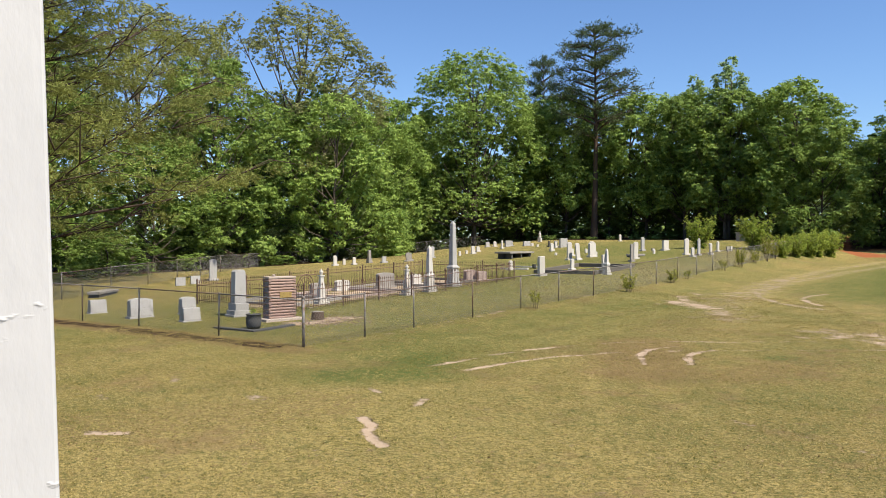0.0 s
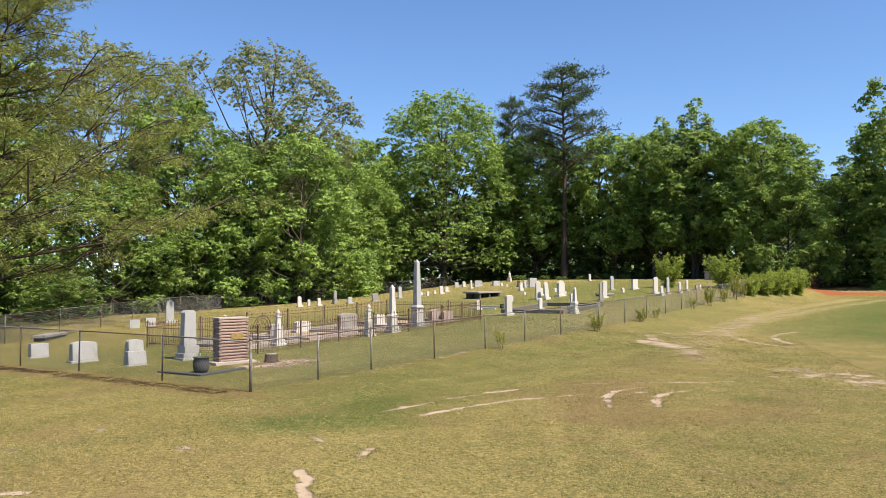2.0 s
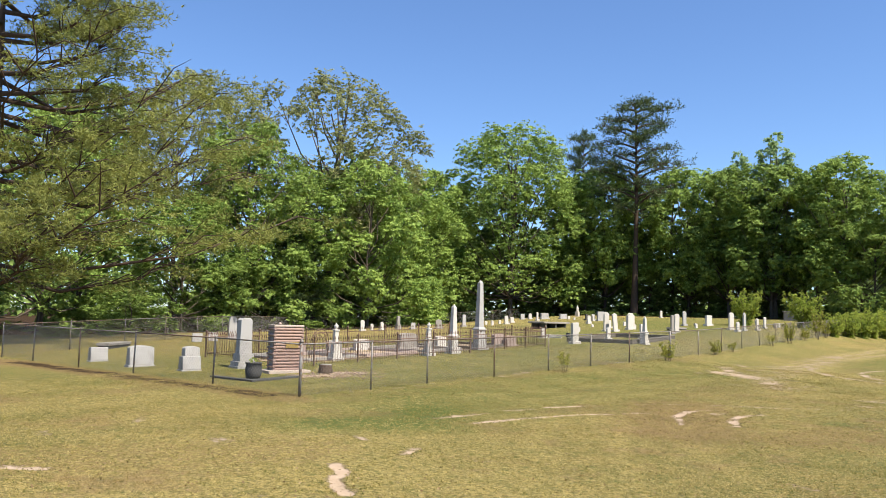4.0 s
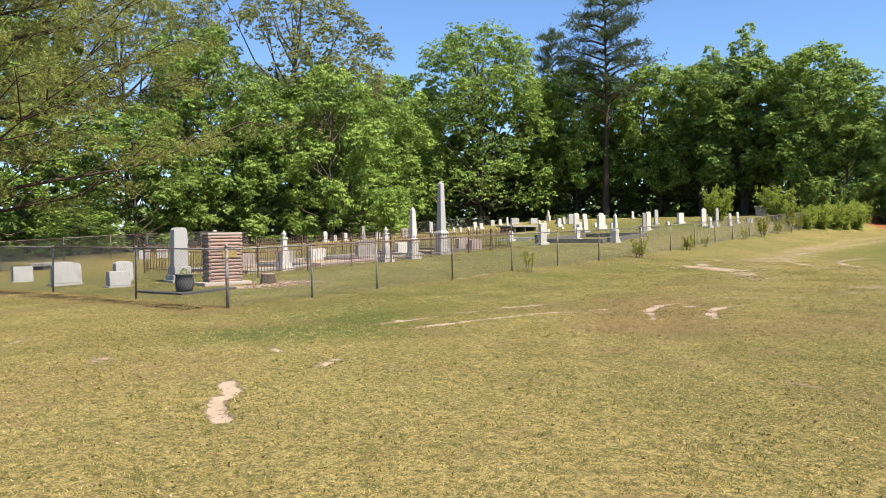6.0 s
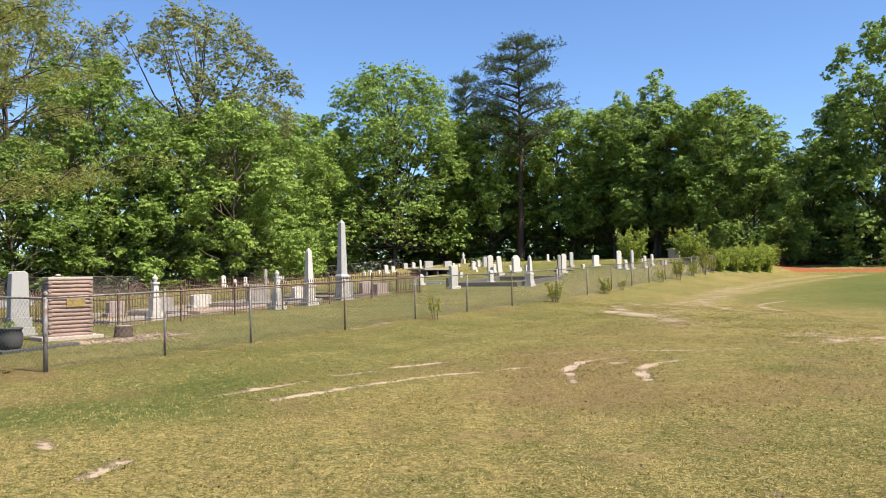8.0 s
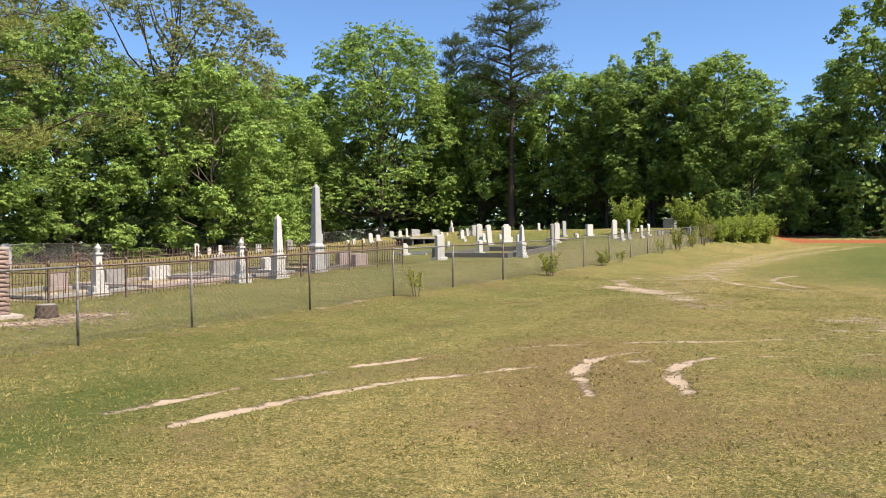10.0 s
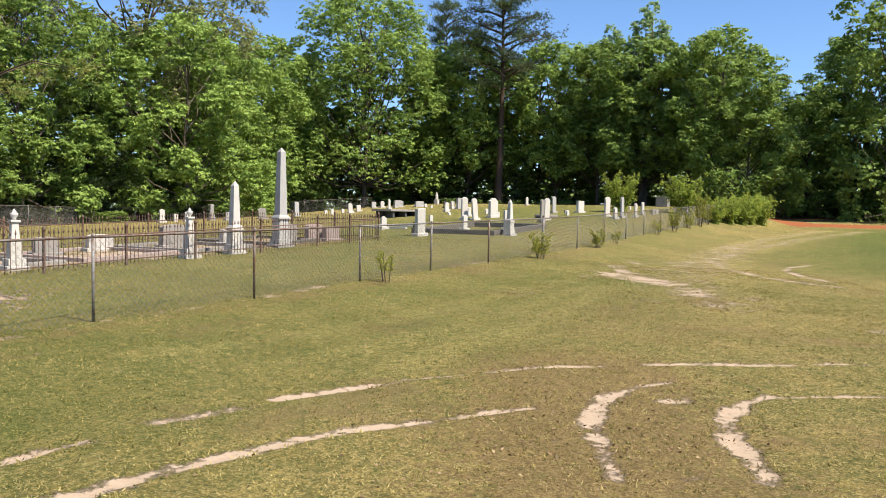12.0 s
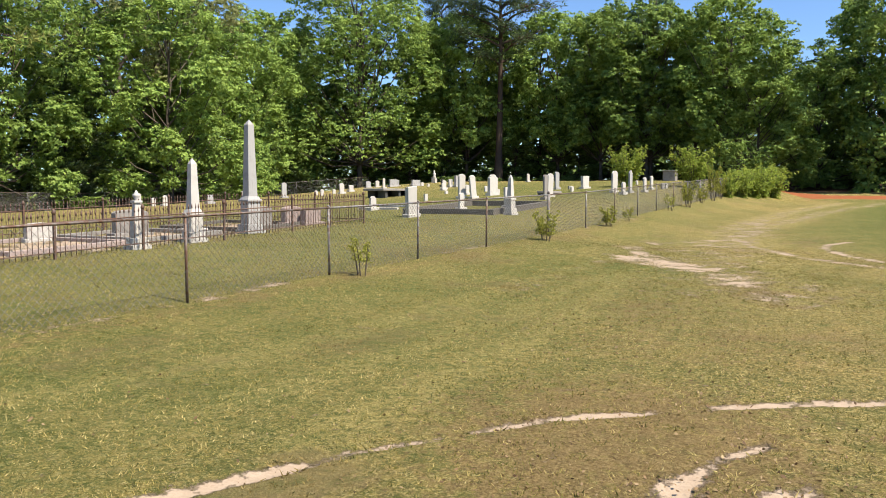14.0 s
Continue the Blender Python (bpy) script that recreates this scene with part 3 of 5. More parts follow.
def chain_fence(posts, label, height=1.12, thick=(), lean=(), rng=random.Random(3), wires=True):
    fence = thing("chain_link_fence", label, "fence")
    foot = [Vector((x, y, float(land(x, y)))) for x, y in posts]
    for i, p in enumerate(foot):
        stout = i in thick
        tilt = Vector((rng.uniform(-0.012, 0.012), rng.uniform(-0.012, 0.012), 1))
        if i in lean:
            tilt += Vector((0.02, -0.14, 0))
        top = p + tilt * (height + (0.06 if stout else 0.02))
        pole = part("post", rod(p - Vector((0, 0, 0.1)), top, 0.036 if stout else 0.021), GALV if stout or i % 3 else RUSTPOST, fence,
             "stout grey steel corner post" if stout else "")
        cap = lathe([(0.001, 0.05), (0.03, 0.035), (0.042, 0.0), (0.042, -0.03)] if stout else [(0.001, 0.03), (0.02, 0.02), (0.027, 0.0), (0.027, -0.02)], 10)
        part("cap", cap, GALV, pole, m=Matrix.Translation(top))
    for a, b in zip(foot, foot[1:]):
        d = b - a
        flat = Vector((d.x, d.y, 0))
        m = Matrix.Translation(a) @ Matrix.Rotation(math.atan2(d.y, d.x), 4, "Z")
        if wires:
            part("mesh_panel", wire_mesh(flat.length, height - 0.03, d.z), WIRE, fence, m=m)
        part("top_rail", rod(a + Vector((0, 0, height)), b + Vector((0, 0, height)), 0.017), RUSTPOST if rng.random() < 0.45 else GALV, fence)
    return fence


FRONT = [(-13.76, y) for y in (13.9, 16.17, 18.33, 21.47, 24.63, 27.6, 30.85, 35.0, 38.4, 41.7, 44.95, 48.1, 51.5, 54.8, 58.2, 61.6, 65.0, 68.5)]
chain_fence(FRONT, "low chain-link fence with thin rusty posts beside the lawn", thick=(0, 7), lean=(11,))
chain_fence([(-13.76, 13.9), (-17.1, 14.15), (-20.85, 14.35), (-23.9, 14.45), (-27.0, 14.6), (-29.6, 14.8)],
            "low chain-link fence closing the short side of the graveyard", rng=random.Random(5))
chain_fence([(-29.6, 14.8), (-31.7, 18.3), (-33.8, 21.9), (-35.8, 25.3), (-37.8, 28.6), (-39.8, 31.8), (-42.5, 35.6), (-45.3, 39.4), (-48.2, 43.2), (-51.1, 47.0), (-54.0, 50.6), (-53.5, 56), (-53, 61.5), (-52.5, 67), (-52, 72.5), (-51.5, 78), (-51, 83)],
            "dull chain-link fence at the foot of the woods", height=1.1, rng=random.Random(7))


# ---- iron plot railing ----
def iron_railing():
    fence = thing("iron_railing", "rusted wrought-iron railing with spiked pickets round a family plot", "railing")
    x0, x1, y0, y1 = -19.3, -24.8, 19.6, 34.05
    H = 0.80
    sides = [
        [(x0, y) for y in (19.6, 21.6, 23.62, 25.7, 28.1, 30.65, 32.35, 34.05)],
        [(x0, y0), (-21.1, y0), (-22.95, y0), (x1, y0)],
        [(x0, y1), (-21.1, y1), (-22.95, y1), (x1, y1)],
        [(x1, y) for y in (19.6, 22.0, 24.4, 26.8, 29.2, 31.6, 34.05)],
    ]
    picket = join(rod((0, 0, 0.05), (0, 0, H), 0.0075, 5), lathe([(0.013, H), (0.018, H + 0.03), (0.001, H + 0.11)], 5))
    me = bpy.data.meshes.new("picket")
    picket.to_mesh(me)
    picket.free()
    me.materials.append(IRON)
    count = 0
    rest = []
    rng = random.Random(11)
    for k, side in enumerate(sides):
        for (ax, ay), (bx, by) in zip(side, side[1:]):
            a, b = Vector((ax, ay, float(land(ax, ay)))), Vector((bx, by, float(land(bx, by))))
            for z in (0.14, H - 0.10):
                part("rail", rod(a + Vector((0, 0, z)), b + Vector((0, 0, z)), 0.013, 6), IRON, fence)
            n = max(2, round((b - a).length / 0.115))
            for i in range(1, n):
                p = a.lerp(b, i / n)
                m = Matrix.Translation(p) @ pose(0, 0, 0, rng.uniform(-1.2, 1.2), rng.uniform(-1.2, 1.2))
                if count < 280 and k < 3:
                    part("picket", me, IRON, fence, m=m)
                    count += 1
                else:
                    tmp = bmesh.new()
                    tmp.from_mesh(me)
                    bmesh.ops.transform(tmp, matrix=m, verts=tmp.verts)
                    rest.append(tmp)
        for i, (px, py) in enumerate(side):
            if k == 0 or (k == 3) or 0 < i < len(side) - 1:
                pole = part("post", box(0.045, 0.045, H + 0.1, -0.05, bevel=0.004), IRON, fence, m=at(px, py))
                part("finial", lathe([(0.03, H + 0.05), (0.042, H + 0.09), (0.03, H + 0.13), (0.001, H + 0.17)], 8), IRON, pole)
    if rest:
        tagged(part("pickets", join(*rest), IRON, fence), kind="stuff")
    return fence


iron_railing()


def iron_arch():
    arch = thing("iron_gate_arch", "bent rusty iron hoop from an old plot gate", "gate", at(-21.9, 22.3, 78, rx=8))
    for r, w in ((0.52, 0.016), (0.40, 0.011), (0.22, 0.010)):
        v, f = tube([(r * 0.72 * math.cos(a), 0, 0.50 + r * math.sin(a)) for a in np.linspace(-0.15, math.pi + 0.15, 22)], [w] * 22, 6)
        part("hoop", mesh_of("hoop", v, f, IRON, True), IRON, arch)
    for x in (-0.37, 0.37):
        part("upright", rod((x, 0, -0.05), (x, 0, 0.5), 0.016), IRON, arch)
    for a in np.linspace(0.35, math.pi - 0.35, 6):
        part("spoke", rod((0.16 * math.cos(a), 0, 0.5 + 0.22 * math.sin(a)), (0.37 * math.cos(a), 0, 0.5 + 0.52 * math.sin(a)), 0.008, 5), IRON, arch)


iron_arch()


# ---- gravestones ----
YAW = -14  # the graves lie a little askew to the fence


def top_shape(w, h, kind):
    """Outline of an upright stone in y-z."""
    if kind == "round":
        return [(-w / 2, 0), (w / 2, 0)] + [(w / 2 * math.cos(a), h - w / 2 * 0.7 + w / 2 * 0.7 * math.sin(a)) for a in np.linspace(0, math.pi, 11)]
    if kind == "peak":
        return [(-w / 2, 0), (w / 2, 0), (w / 2, h * 0.86), (w * 0.12, h), (-w * 0.12, h), (-w / 2, h * 0.86)]
    if kind == "bow":
        return [(-w / 2, 0), (w / 2, 0)] + [(w / 2 * math.cos(a) if 0 < i < 8 else w / 2 * (1 if i == 0 else -1), h * 0.86 + h * 0.14 * math.sin(a)) for i, a in enumerate(np.linspace(0, math.pi, 9))]
    if kind == "shoulder":
        s = w * 0.3
        return [(-w / 2, 0), (w / 2, 0), (w / 2, h * 0.84), (s, h * 0.88)] + [(s * math.cos(a), h * 0.88 + h * 0.12 * math.sin(a)) for a in np.linspace(0.3, math.pi - 0.3, 7)] + [(-s, h * 0.88), (-w / 2, h * 0.84)]
    return [(-w / 2, 0), (w / 2, 0), (w / 2, h), (-w / 2, h)]


def upright(x, y, w, h, kind="round", mat=None, thick=0.11, label="", base=True, tilt=(0, 0), rz=0, group="old gravestones"):
    mat = mat or MARBLE
    st = thing("headstone", label or "weathered white marble headstone standing in the grass", "gravestone", at(x, y, rz + YAW, rx=tilt[0], ry=tilt[1]), group)
    foot = 0.09 if base else -0.06
    if base:
        part("base", box(thick + 0.16, w + 0.16, 0.17, -0.06, bevel=0.014), mat, st)
    part("tablet", outline(top_shape(w, h - foot, kind), thick, 0.014), mat, st, m=pose(0, 0, foot))
    return st


STONES = [  # x, y, width, height, top, material, label, lean
    (-24.65, 47.56, 0.22, 0.32, "flat", MARBLE, "small white marble footstone in the grass", (0, 0)),
    (-23.71, 49.56, 0.46, 1.22, "round", MARBLE, "tall white round-topped marble headstone on a low base", (1, 1)),
    (-19.63, 41.31, 0.26, 0.66, "round", MARBLE, "narrow white headstone inside a concrete-kerbed plot", (0, 1)),
    (-25.62, 54.08, 0.26, 0.55, "round", MARBLE, "", (0, 0)),
    (-23.09, 49.64, 0.40, 1.16, "round", MARBLE, "tall leaning white marble headstone", (4, -3)),
    (-23.76, 53.41, 0.68, 1.11, "shoulder", MARBLE, "broad white marble headstone with a shaped top", (0, 0)),
    (-26.64, 58.8, 0.26, 0.32, "round", MARBLE, "small white marble footstone in the grass", (0, 0)),
    (-24.58, 56.0, 0.24, 0.24, "round", MARBLE, "small white marble footstone in the grass", (0, 0)),
    (-18.3, 42.6, 0.22, 0.82, "flat", MARBLE, "narrow white stone beside a pedestal monument", (2, 0)),
    (-33.38, 82.71, 0.35, 0.75, "round", MARBLE, "", (0, 0)),
    (-19.06, 48.91, 0.26, 1.15, "round", OLDSTONE, "slim grey stained headstone on a base", (0, 0)),
    (-19.8, 51.52, 0.45, 1.16, "round", MARBLE, "tall white round-topped marble headstone on a low base", (-1, 1)),
    (-23.18, 62.0, 0.41, 1.1, "round", GRANITE, "tall grey granite headstone", (0, 0)),
    (-41.9, 68.95, 0.49, 0.54, "bow", GRANITE, "low grey headstone near the woods", (0, 0)),
    (-41.33, 69.42, 0.4, 0.55, "round", MARBLE, "", (0, 2)),
    (-37.82, 64.83, 0.22, 0.77, "peak", MARBLE, "slim white pointed headstone", (0, 0)),
    (-39.48, 69.03, 1.0, 0.58, "bow", GRANITE, "broad grey granite family headstone", (0, 0)),
    (-37.65, 69.34, 0.9, 0.48, "flat", GRANITE, "broad low grey granite headstone", (0, 0)),
    (-36.97, 69.2, 0.31, 0.29, "round", MARBLE, "small white marble footstone in the grass", (0, 0)),
    (-35.64, 67.76, 0.24, 0.22, "flat", MARBLE, "small white marble footstone in the grass", (0, 0)),
    (-35.3, 69.76, 0.24, 0.26, "flat", PINKSTONE, "small pinkish footstone in the grass", (0, 0)),
    (-34.4, 67.75, 0.26, 0.55, "flat", DARKSTONE, "dark narrow headstone near the woods", (0, 0)),
    (-33.9, 68.1, 0.41, 0.55, "bow", GRANITE, "low grey headstone near the woods", (0, 0)),
    (-33.05, 66.47, 0.3, 0.49, "round", MARBLE, "", (0, -3)),
    (-32.58, 67.0, 1.0, 0.82, "flat", GRANITE, "large square-topped grey granite headstone", (0, 0)),
    (-27.31, 54.8, 0.22, 0.2, "round", MARBLE, "small white marble footstone in the grass", (0, 0)),
    (-21.7, 63.09, 0.71, 0.79, "flat", MARBLE, "square-topped white headstone with a dark side", (0, 0)),
    (-20.88, 58.14, 0.24, 0.32, "round", MARBLE, "small white marble footstone in the grass", (0, 0)),
    (-22.34, 62.03, 0.31, 0.2, "flat", OLDSTONE, "low grey stained marker", (0, 0)),
    (-18.09, 56.99, 0.52, 1.18, "round", MARBLE, "tall white round-topped marble headstone on a low base", (0, 1)),
    (-17.08, 55.15, 0.3, 0.63, "round", MARBLE, "", (0, 0)),
    (-17.15, 56.79, 0.28, 1.2, "peak", GRANITE, "slim grey pointed headstone", (0, 0)),
    (-16.73, 58.25, 0.26, 0.81, "round", MARBLE, "", (1, 0)),
    (-17.11, 61.45, 0.26, 0.8, "round", MARBLE, "", (0, 0)),
    (-20.14, 70.01, 0.24, 0.28, "round", MARBLE, "small white marble footstone in the grass", (0, 0)),
    (-16.76, 62.87, 0.38, 0.36, "flat", OLDSTONE, "low grey stained marker", (0, 0)),
    (-16.78, 63.9, 0.26, 0.33, "flat", MARBLE, "small white marble footstone in the grass", (0, 0)),
    (-36.3, 45.26, 0.36, 0.47, "flat", GRANITE, "low square grey headstone", (0, 0)),
    (-35.3, 46.93, 0.52, 0.65, "peak", OLDSTONE, "stained grey pointed headstone leaning over", (8, 3)),
    (-36.03, 50.97, 0.32, 0.92, "round", GRANITE, "tall grey granite headstone", (0, 0)),
    (-35.17, 53.53, 0.22, 0.38, "round", MARBLE, "small white marble footstone in the grass", (0, 0)),
    (-36.56, 56.71, 0.22, 0.3, "round", MARBLE, "small white marble footstone in the grass", (0, 0)),
    (-35.57, 56.18, 0.36, 0.67, "round", MARBLE, "", (3, 0)),
    (-37.37, 59.85, 0.39, 0.47, "bow", MARBLE, "", (0, 0)),
    (-36.94, 55.28, 0.22, 0.28, "round", MARBLE, "small white marble footstone in the grass", (0, 0)),
    (-23.19, 40.6, 0.3, 0.56, "shoulder", MARBLE, "", (0, 0)),
    (-34.54, 28.4, 0.42, 1.16, "bow", GRANITE, "tall grey granite headstone on a base", (0, 0)),
    (-33.26, 25.33, 0.5, 0.4, "flat", GRANITE, "low square grey headstone", (0, 0)),
    (-33.61, 26.51, 0.5, 0.4, "flat", GRANITE, "low square grey headstone", (0, 0)),
    (-38.61, 42.6, 0.3, 0.73, "round", MARBLE, "", (0, -2)),
    (-38.73, 43.69, 0.22, 0.45, "round", MARBLE, "small white marble footstone in the grass", (0, 0)),
    (-37.24, 43.07, 0.24, 0.56, "round", MARBLE, "", (0, 0)),
    (-30.5, 60.5, 0.3, 0.5, "round", MARBLE, "", (0, 0)),
    (-31.5, 62.5, 0.34, 0.6, "round", MARBLE, "", (0, 2)),
]
for x, y, w, h, kind, mat, label, tilt in STONES:
    upright(x, y, w, h, kind, mat, 0.10 if w < 0.6 else 0.18, label, base=h > 0.45, tilt=tilt)

# four thick newer stones by the short side
for x, y, w, h, kind, label in ((-25.4, 15.9, 0.54, 0.42, "flat", "thick low grey granite headstone with a rough side"), (-23.0, 15.9, 0.74, 0.58, "bow", "thick grey granite headstone with a bowed top"),
                                (-22.3, 17.2, 0.48, 0.54, "bow", "thick grey granite headstone with sloping sides"), (-20.5, 15.9, 0.54, 0.38, "flat", "small thick grey granite marker")):
    st = thing("headstone", label, "gravestone", at(x, y, YAW), "grey granite headstones")
    part("base", box(0.40, w + 0.08, 0.12, -0.085, bevel=0.015), GRANITE, st)
    slab = outline(top_shape(w, h, kind), 0.30, 0.02)
    for v in slab.verts:
        v.co.x *= 1.25 - 0.4 * v.co.z / h
    part("tablet", slab, GRANITE, st, m=pose(0, 0, 0.04))

lean = upright(-19.4, 37.1, 0.42, 1.02, "flat", MARBLE, 0.16, "leaning white marble slab on a dark base", tilt=(5, 4))


def pedestal(x, y, h, w, kind, mat, label, dark_base=False, rz=0):
    """A stepped plinth that carries a die and an obelisk, a column with an urn, or a plain tapered shaft."""
    mo = thing("monument", label, "monument", at(x, y, rz + YAW), "pedestal monuments")
    z = -0.08
    for s, d in ((1.95, 0.16), (1.55, 0.15)) if kind != "plain" else ((1.6, 0.14), (1.42, 0.14)):
        part("step", box(w * s, w * s, d, z, bevel=0.014), mat, mo)
        z += d
    if kind == "obelisk":
        die = 0.20 * h
        part("die", box(w * 1.25, w * 1.25, die, z, bevel=0.012, top=0.96), mat, mo)
        z += die
        cap = join(box(w * 1.46, w * 1.46, 0.06, z, bevel=0.012), box(w * 1.32, w * 1.32, 0.08, z + 0.055, bevel=0.012, top=0.8))
        part("cornice", cap, mat, mo)
        z += 0.13
        left = h - z - 0.12
        part("shaft", box(w * 0.92, w * 0.92, left, z, bevel=0.01, top=0.66), mat, mo)
        z += left
        part("point", box(w * 0.61, w * 0.61, 0.13, z - 0.006, bevel=0.004, top=0.08), mat, mo)
    elif kind == "urn":
        die = 0.30 * h
        part("die", box(w * 1.08, w * 1.08, die, z, bevel=0.012, top=0.9), mat, mo)
        z += die
        part("shaft", box(w * 0.78, w * 0.78, h * 0.30, z - 0.004, bevel=0.012, top=0.74), mat, mo)
        z += h * 0.30
        part("cornice", box(w * 0.86, w * 0.86, 0.05, z - 0.006, bevel=0.012), mat, mo)
        z += 0.04
        k = h - z
        part("urn", lathe([(w * 0.2, z), (w * 0.16, z + 0.12 * k), (w * 0.34, z + 0.4 * k), (w * 0.36, z + 0.58 * k), (w * 0.18, z + 0.68 * k), (w * 0.2, z + 0.76 * k), (w * 0.1, z + 0.86 * k), (w * 0.07, z + 0.93 * k), (0.004, z + k)], 14), mat, mo)
    else:
        part("die", box(w * 1.3, w * 1.15, 0.15 * h, z, bevel=0.012), mat, mo)
        z += 0.15 * h
        sh = outline([(-w * 0.52, 0), (w * 0.52, 0), (w * 0.45, h - z - 0.06), (w * 0.30, h - z), (-w * 0.30, h - z), (-w * 0.45, h - z - 0.06)], w * 0.72, 0.02)
        part("shaft", sh, mat, mo, m=pose(0, 0, z - 0.004))
    return mo


pedestal(-20.25, 30.1, 2.95, 0.30, "obelisk", GRANITE, "tall grey stone obelisk on a stepped pedestal inside the railing")
pedestal(-19.78, 27.6, 1.93, 0.25, "obelisk", MARBLE, "white marble obelisk on a stepped base inside the railing")
pedestal(-20.6, 21.85, 1.28, 0.23, "urn", MARBLE, "white marble column with an urn on top")
pedestal(-19.66, 25.86, 1.25, 0.22, "urn", MARBLE, "white marble column with an urn on top")
pedestal(-16.75, 39.35, 1.38, 0.20, "obelisk", MARBLE, "small white obelisk at the corner of a kerbed plot")
pedestal(-20.25, 17.6, 1.50, 0.40, "plain", GRANITE, "grey tapered granite monument with sloping shoulders")
pedestal(-38.2, 45.9, 0.95, 0.24, "plain", OLDSTONE, "short grey tapered monument in the grass")

# low tombs within the railing
for x, y, w, h, mat, label in ((-21.2, 33.0, 0.62, 0.5, PINKSTONE, "low pinkish marble headstone inside the railing"), (-20.75, 33.85 - 0.5, 0.6, 0.42, PINKSTONE, "low pinkish marble headstone inside the railing"),
                               (-21.4, 31.9, 0.55, 0.55, OLDSTONE, "stained stone headstone inside the railing"), (-22.8, 28.4, 0.9, 0.62, OLDSTONE, "broad dark-sided stone tomb inside the railing"),
                               (-23.4, 24.6, 0.6, 0.42, OLDSTONE, "low stained headstone inside the railing"), (-23.6, 26.4, 0.7, 0.4, MARBLE, "low white headstone inside the railing"),
                               (-22.4, 30.2, 0.5, 0.45, MARBLE, "low white headstone inside the railing"), (-23.6, 22.9, 0.5, 0.4, PINKSTONE, "low pinkish marble headstone inside the railing")):
    st = thing("headstone", label, "gravestone", at(x, y, YAW), "stones inside the railing")
    part("base", box(0.42, w + 0.16, 0.13, -0.06, bevel=0.015), mat, st)
    part("tablet", outline(top_shape(w, h, "bow"), 0.24, 0.02), mat, st, m=pose(0, 0, 0.05))


def kerb(x0, y0, x1, y1, h, mat, label, t=0.16, sides="nsew"):
    """A kerbed grave plot."""
    k = thing("grave_kerb", label, "kerb", pose(0, 0, 0))
    runs = {"s": ((x0, y0), (x1, y0)), "n": ((x0, y1), (x1, y1)), "w": ((x0, y0), (x0, y1)), "e": ((x1, y0), (x1, y1))}
    for s in sides:
        (ax, ay), (bx, by) = runs[s]
        cx, cy = (ax + bx) / 2, (ay + by) / 2
        sx, sy = (abs(bx - ax) - t, t) if s in "ns" else (t, abs(by - ay) + t)
        bm = box(sx, sy, h + 0.12, 0, cx, cy, 0.018)
        za, zb, span = float(land(ax, ay)), float(land(bx, by)), (bx - ax) + (by - ay)
        for v in bm.verts:
            f = ((v.co.x - ax) if s in "ns" else (v.co.y - ay)) / span
            v.co.z += za + (zb - za) * f - 0.12
        part("kerbstone", bm, mat, k)
    return k


kerb(-20.6, 38.8, -17.2, 44.2, 0.20, CONCRETE, "dark concrete kerb round a raised grave plot", 0.2, sides="snew")
for i, (y0, y1) in enumerate(((20.6, 23.2), (23.8, 26.6), (27.2, 29.6), (30.6, 33.2))):
    kerb(-24.0, y0, -20.9, y1, 0.09, (OLDSTONE, PINKSTONE, OLDSTONE, CONCRETE)[i], "low stone kerb round a grave inside the railing", 0.14)
kerb(-18.6, 15.2, -16.9, 16.6, 0.05, DARKSTONE, "broken concrete kerb set in the grass", 0.2, "se")
kerb(-24.2, 41.0, -22.2, 42.6, 0.09, MARBLE, "low white kerb of a grave", 0.14, "sn")


def ledger(x, y, sx, sy, z, label, legs=False, mat=OLDSTONE, rz=0):
    t = thing("table_tomb" if legs else "ledger_stone", label, "tomb", at(x, y, rz))
    part("slab", box(sx, sy, 0.12, z, bevel=0.02), mat, t)
    if legs:
        for a in (-1, 1):
            for b in (-1, 0, 1):
                part("support", box(sx * 0.5, 0.22, z + 0.06, -0.06, a * sx * 0.18, b * sy * 0.38, 0.015), DARKSTONE, t)
    else:
        part("footing", box(sx * 0.9, sy * 0.94, z + 0.05, -0.05, bevel=0.015), DARKSTONE, t)


ledger(-28.9, 51.3, 1.3, 3.6, 0.32, "stained stone table tomb on dark supports", True)
ledger(-31.9, 20.3, 0.5, 2.4, 0.10, "long flat pale ledger stone low in the grass", mat=OLDSTONE, rz=38)
ledger(-20.8, 54.2, 0.7, 1.9, 0.07, "flat grey ledger stone in the grass")


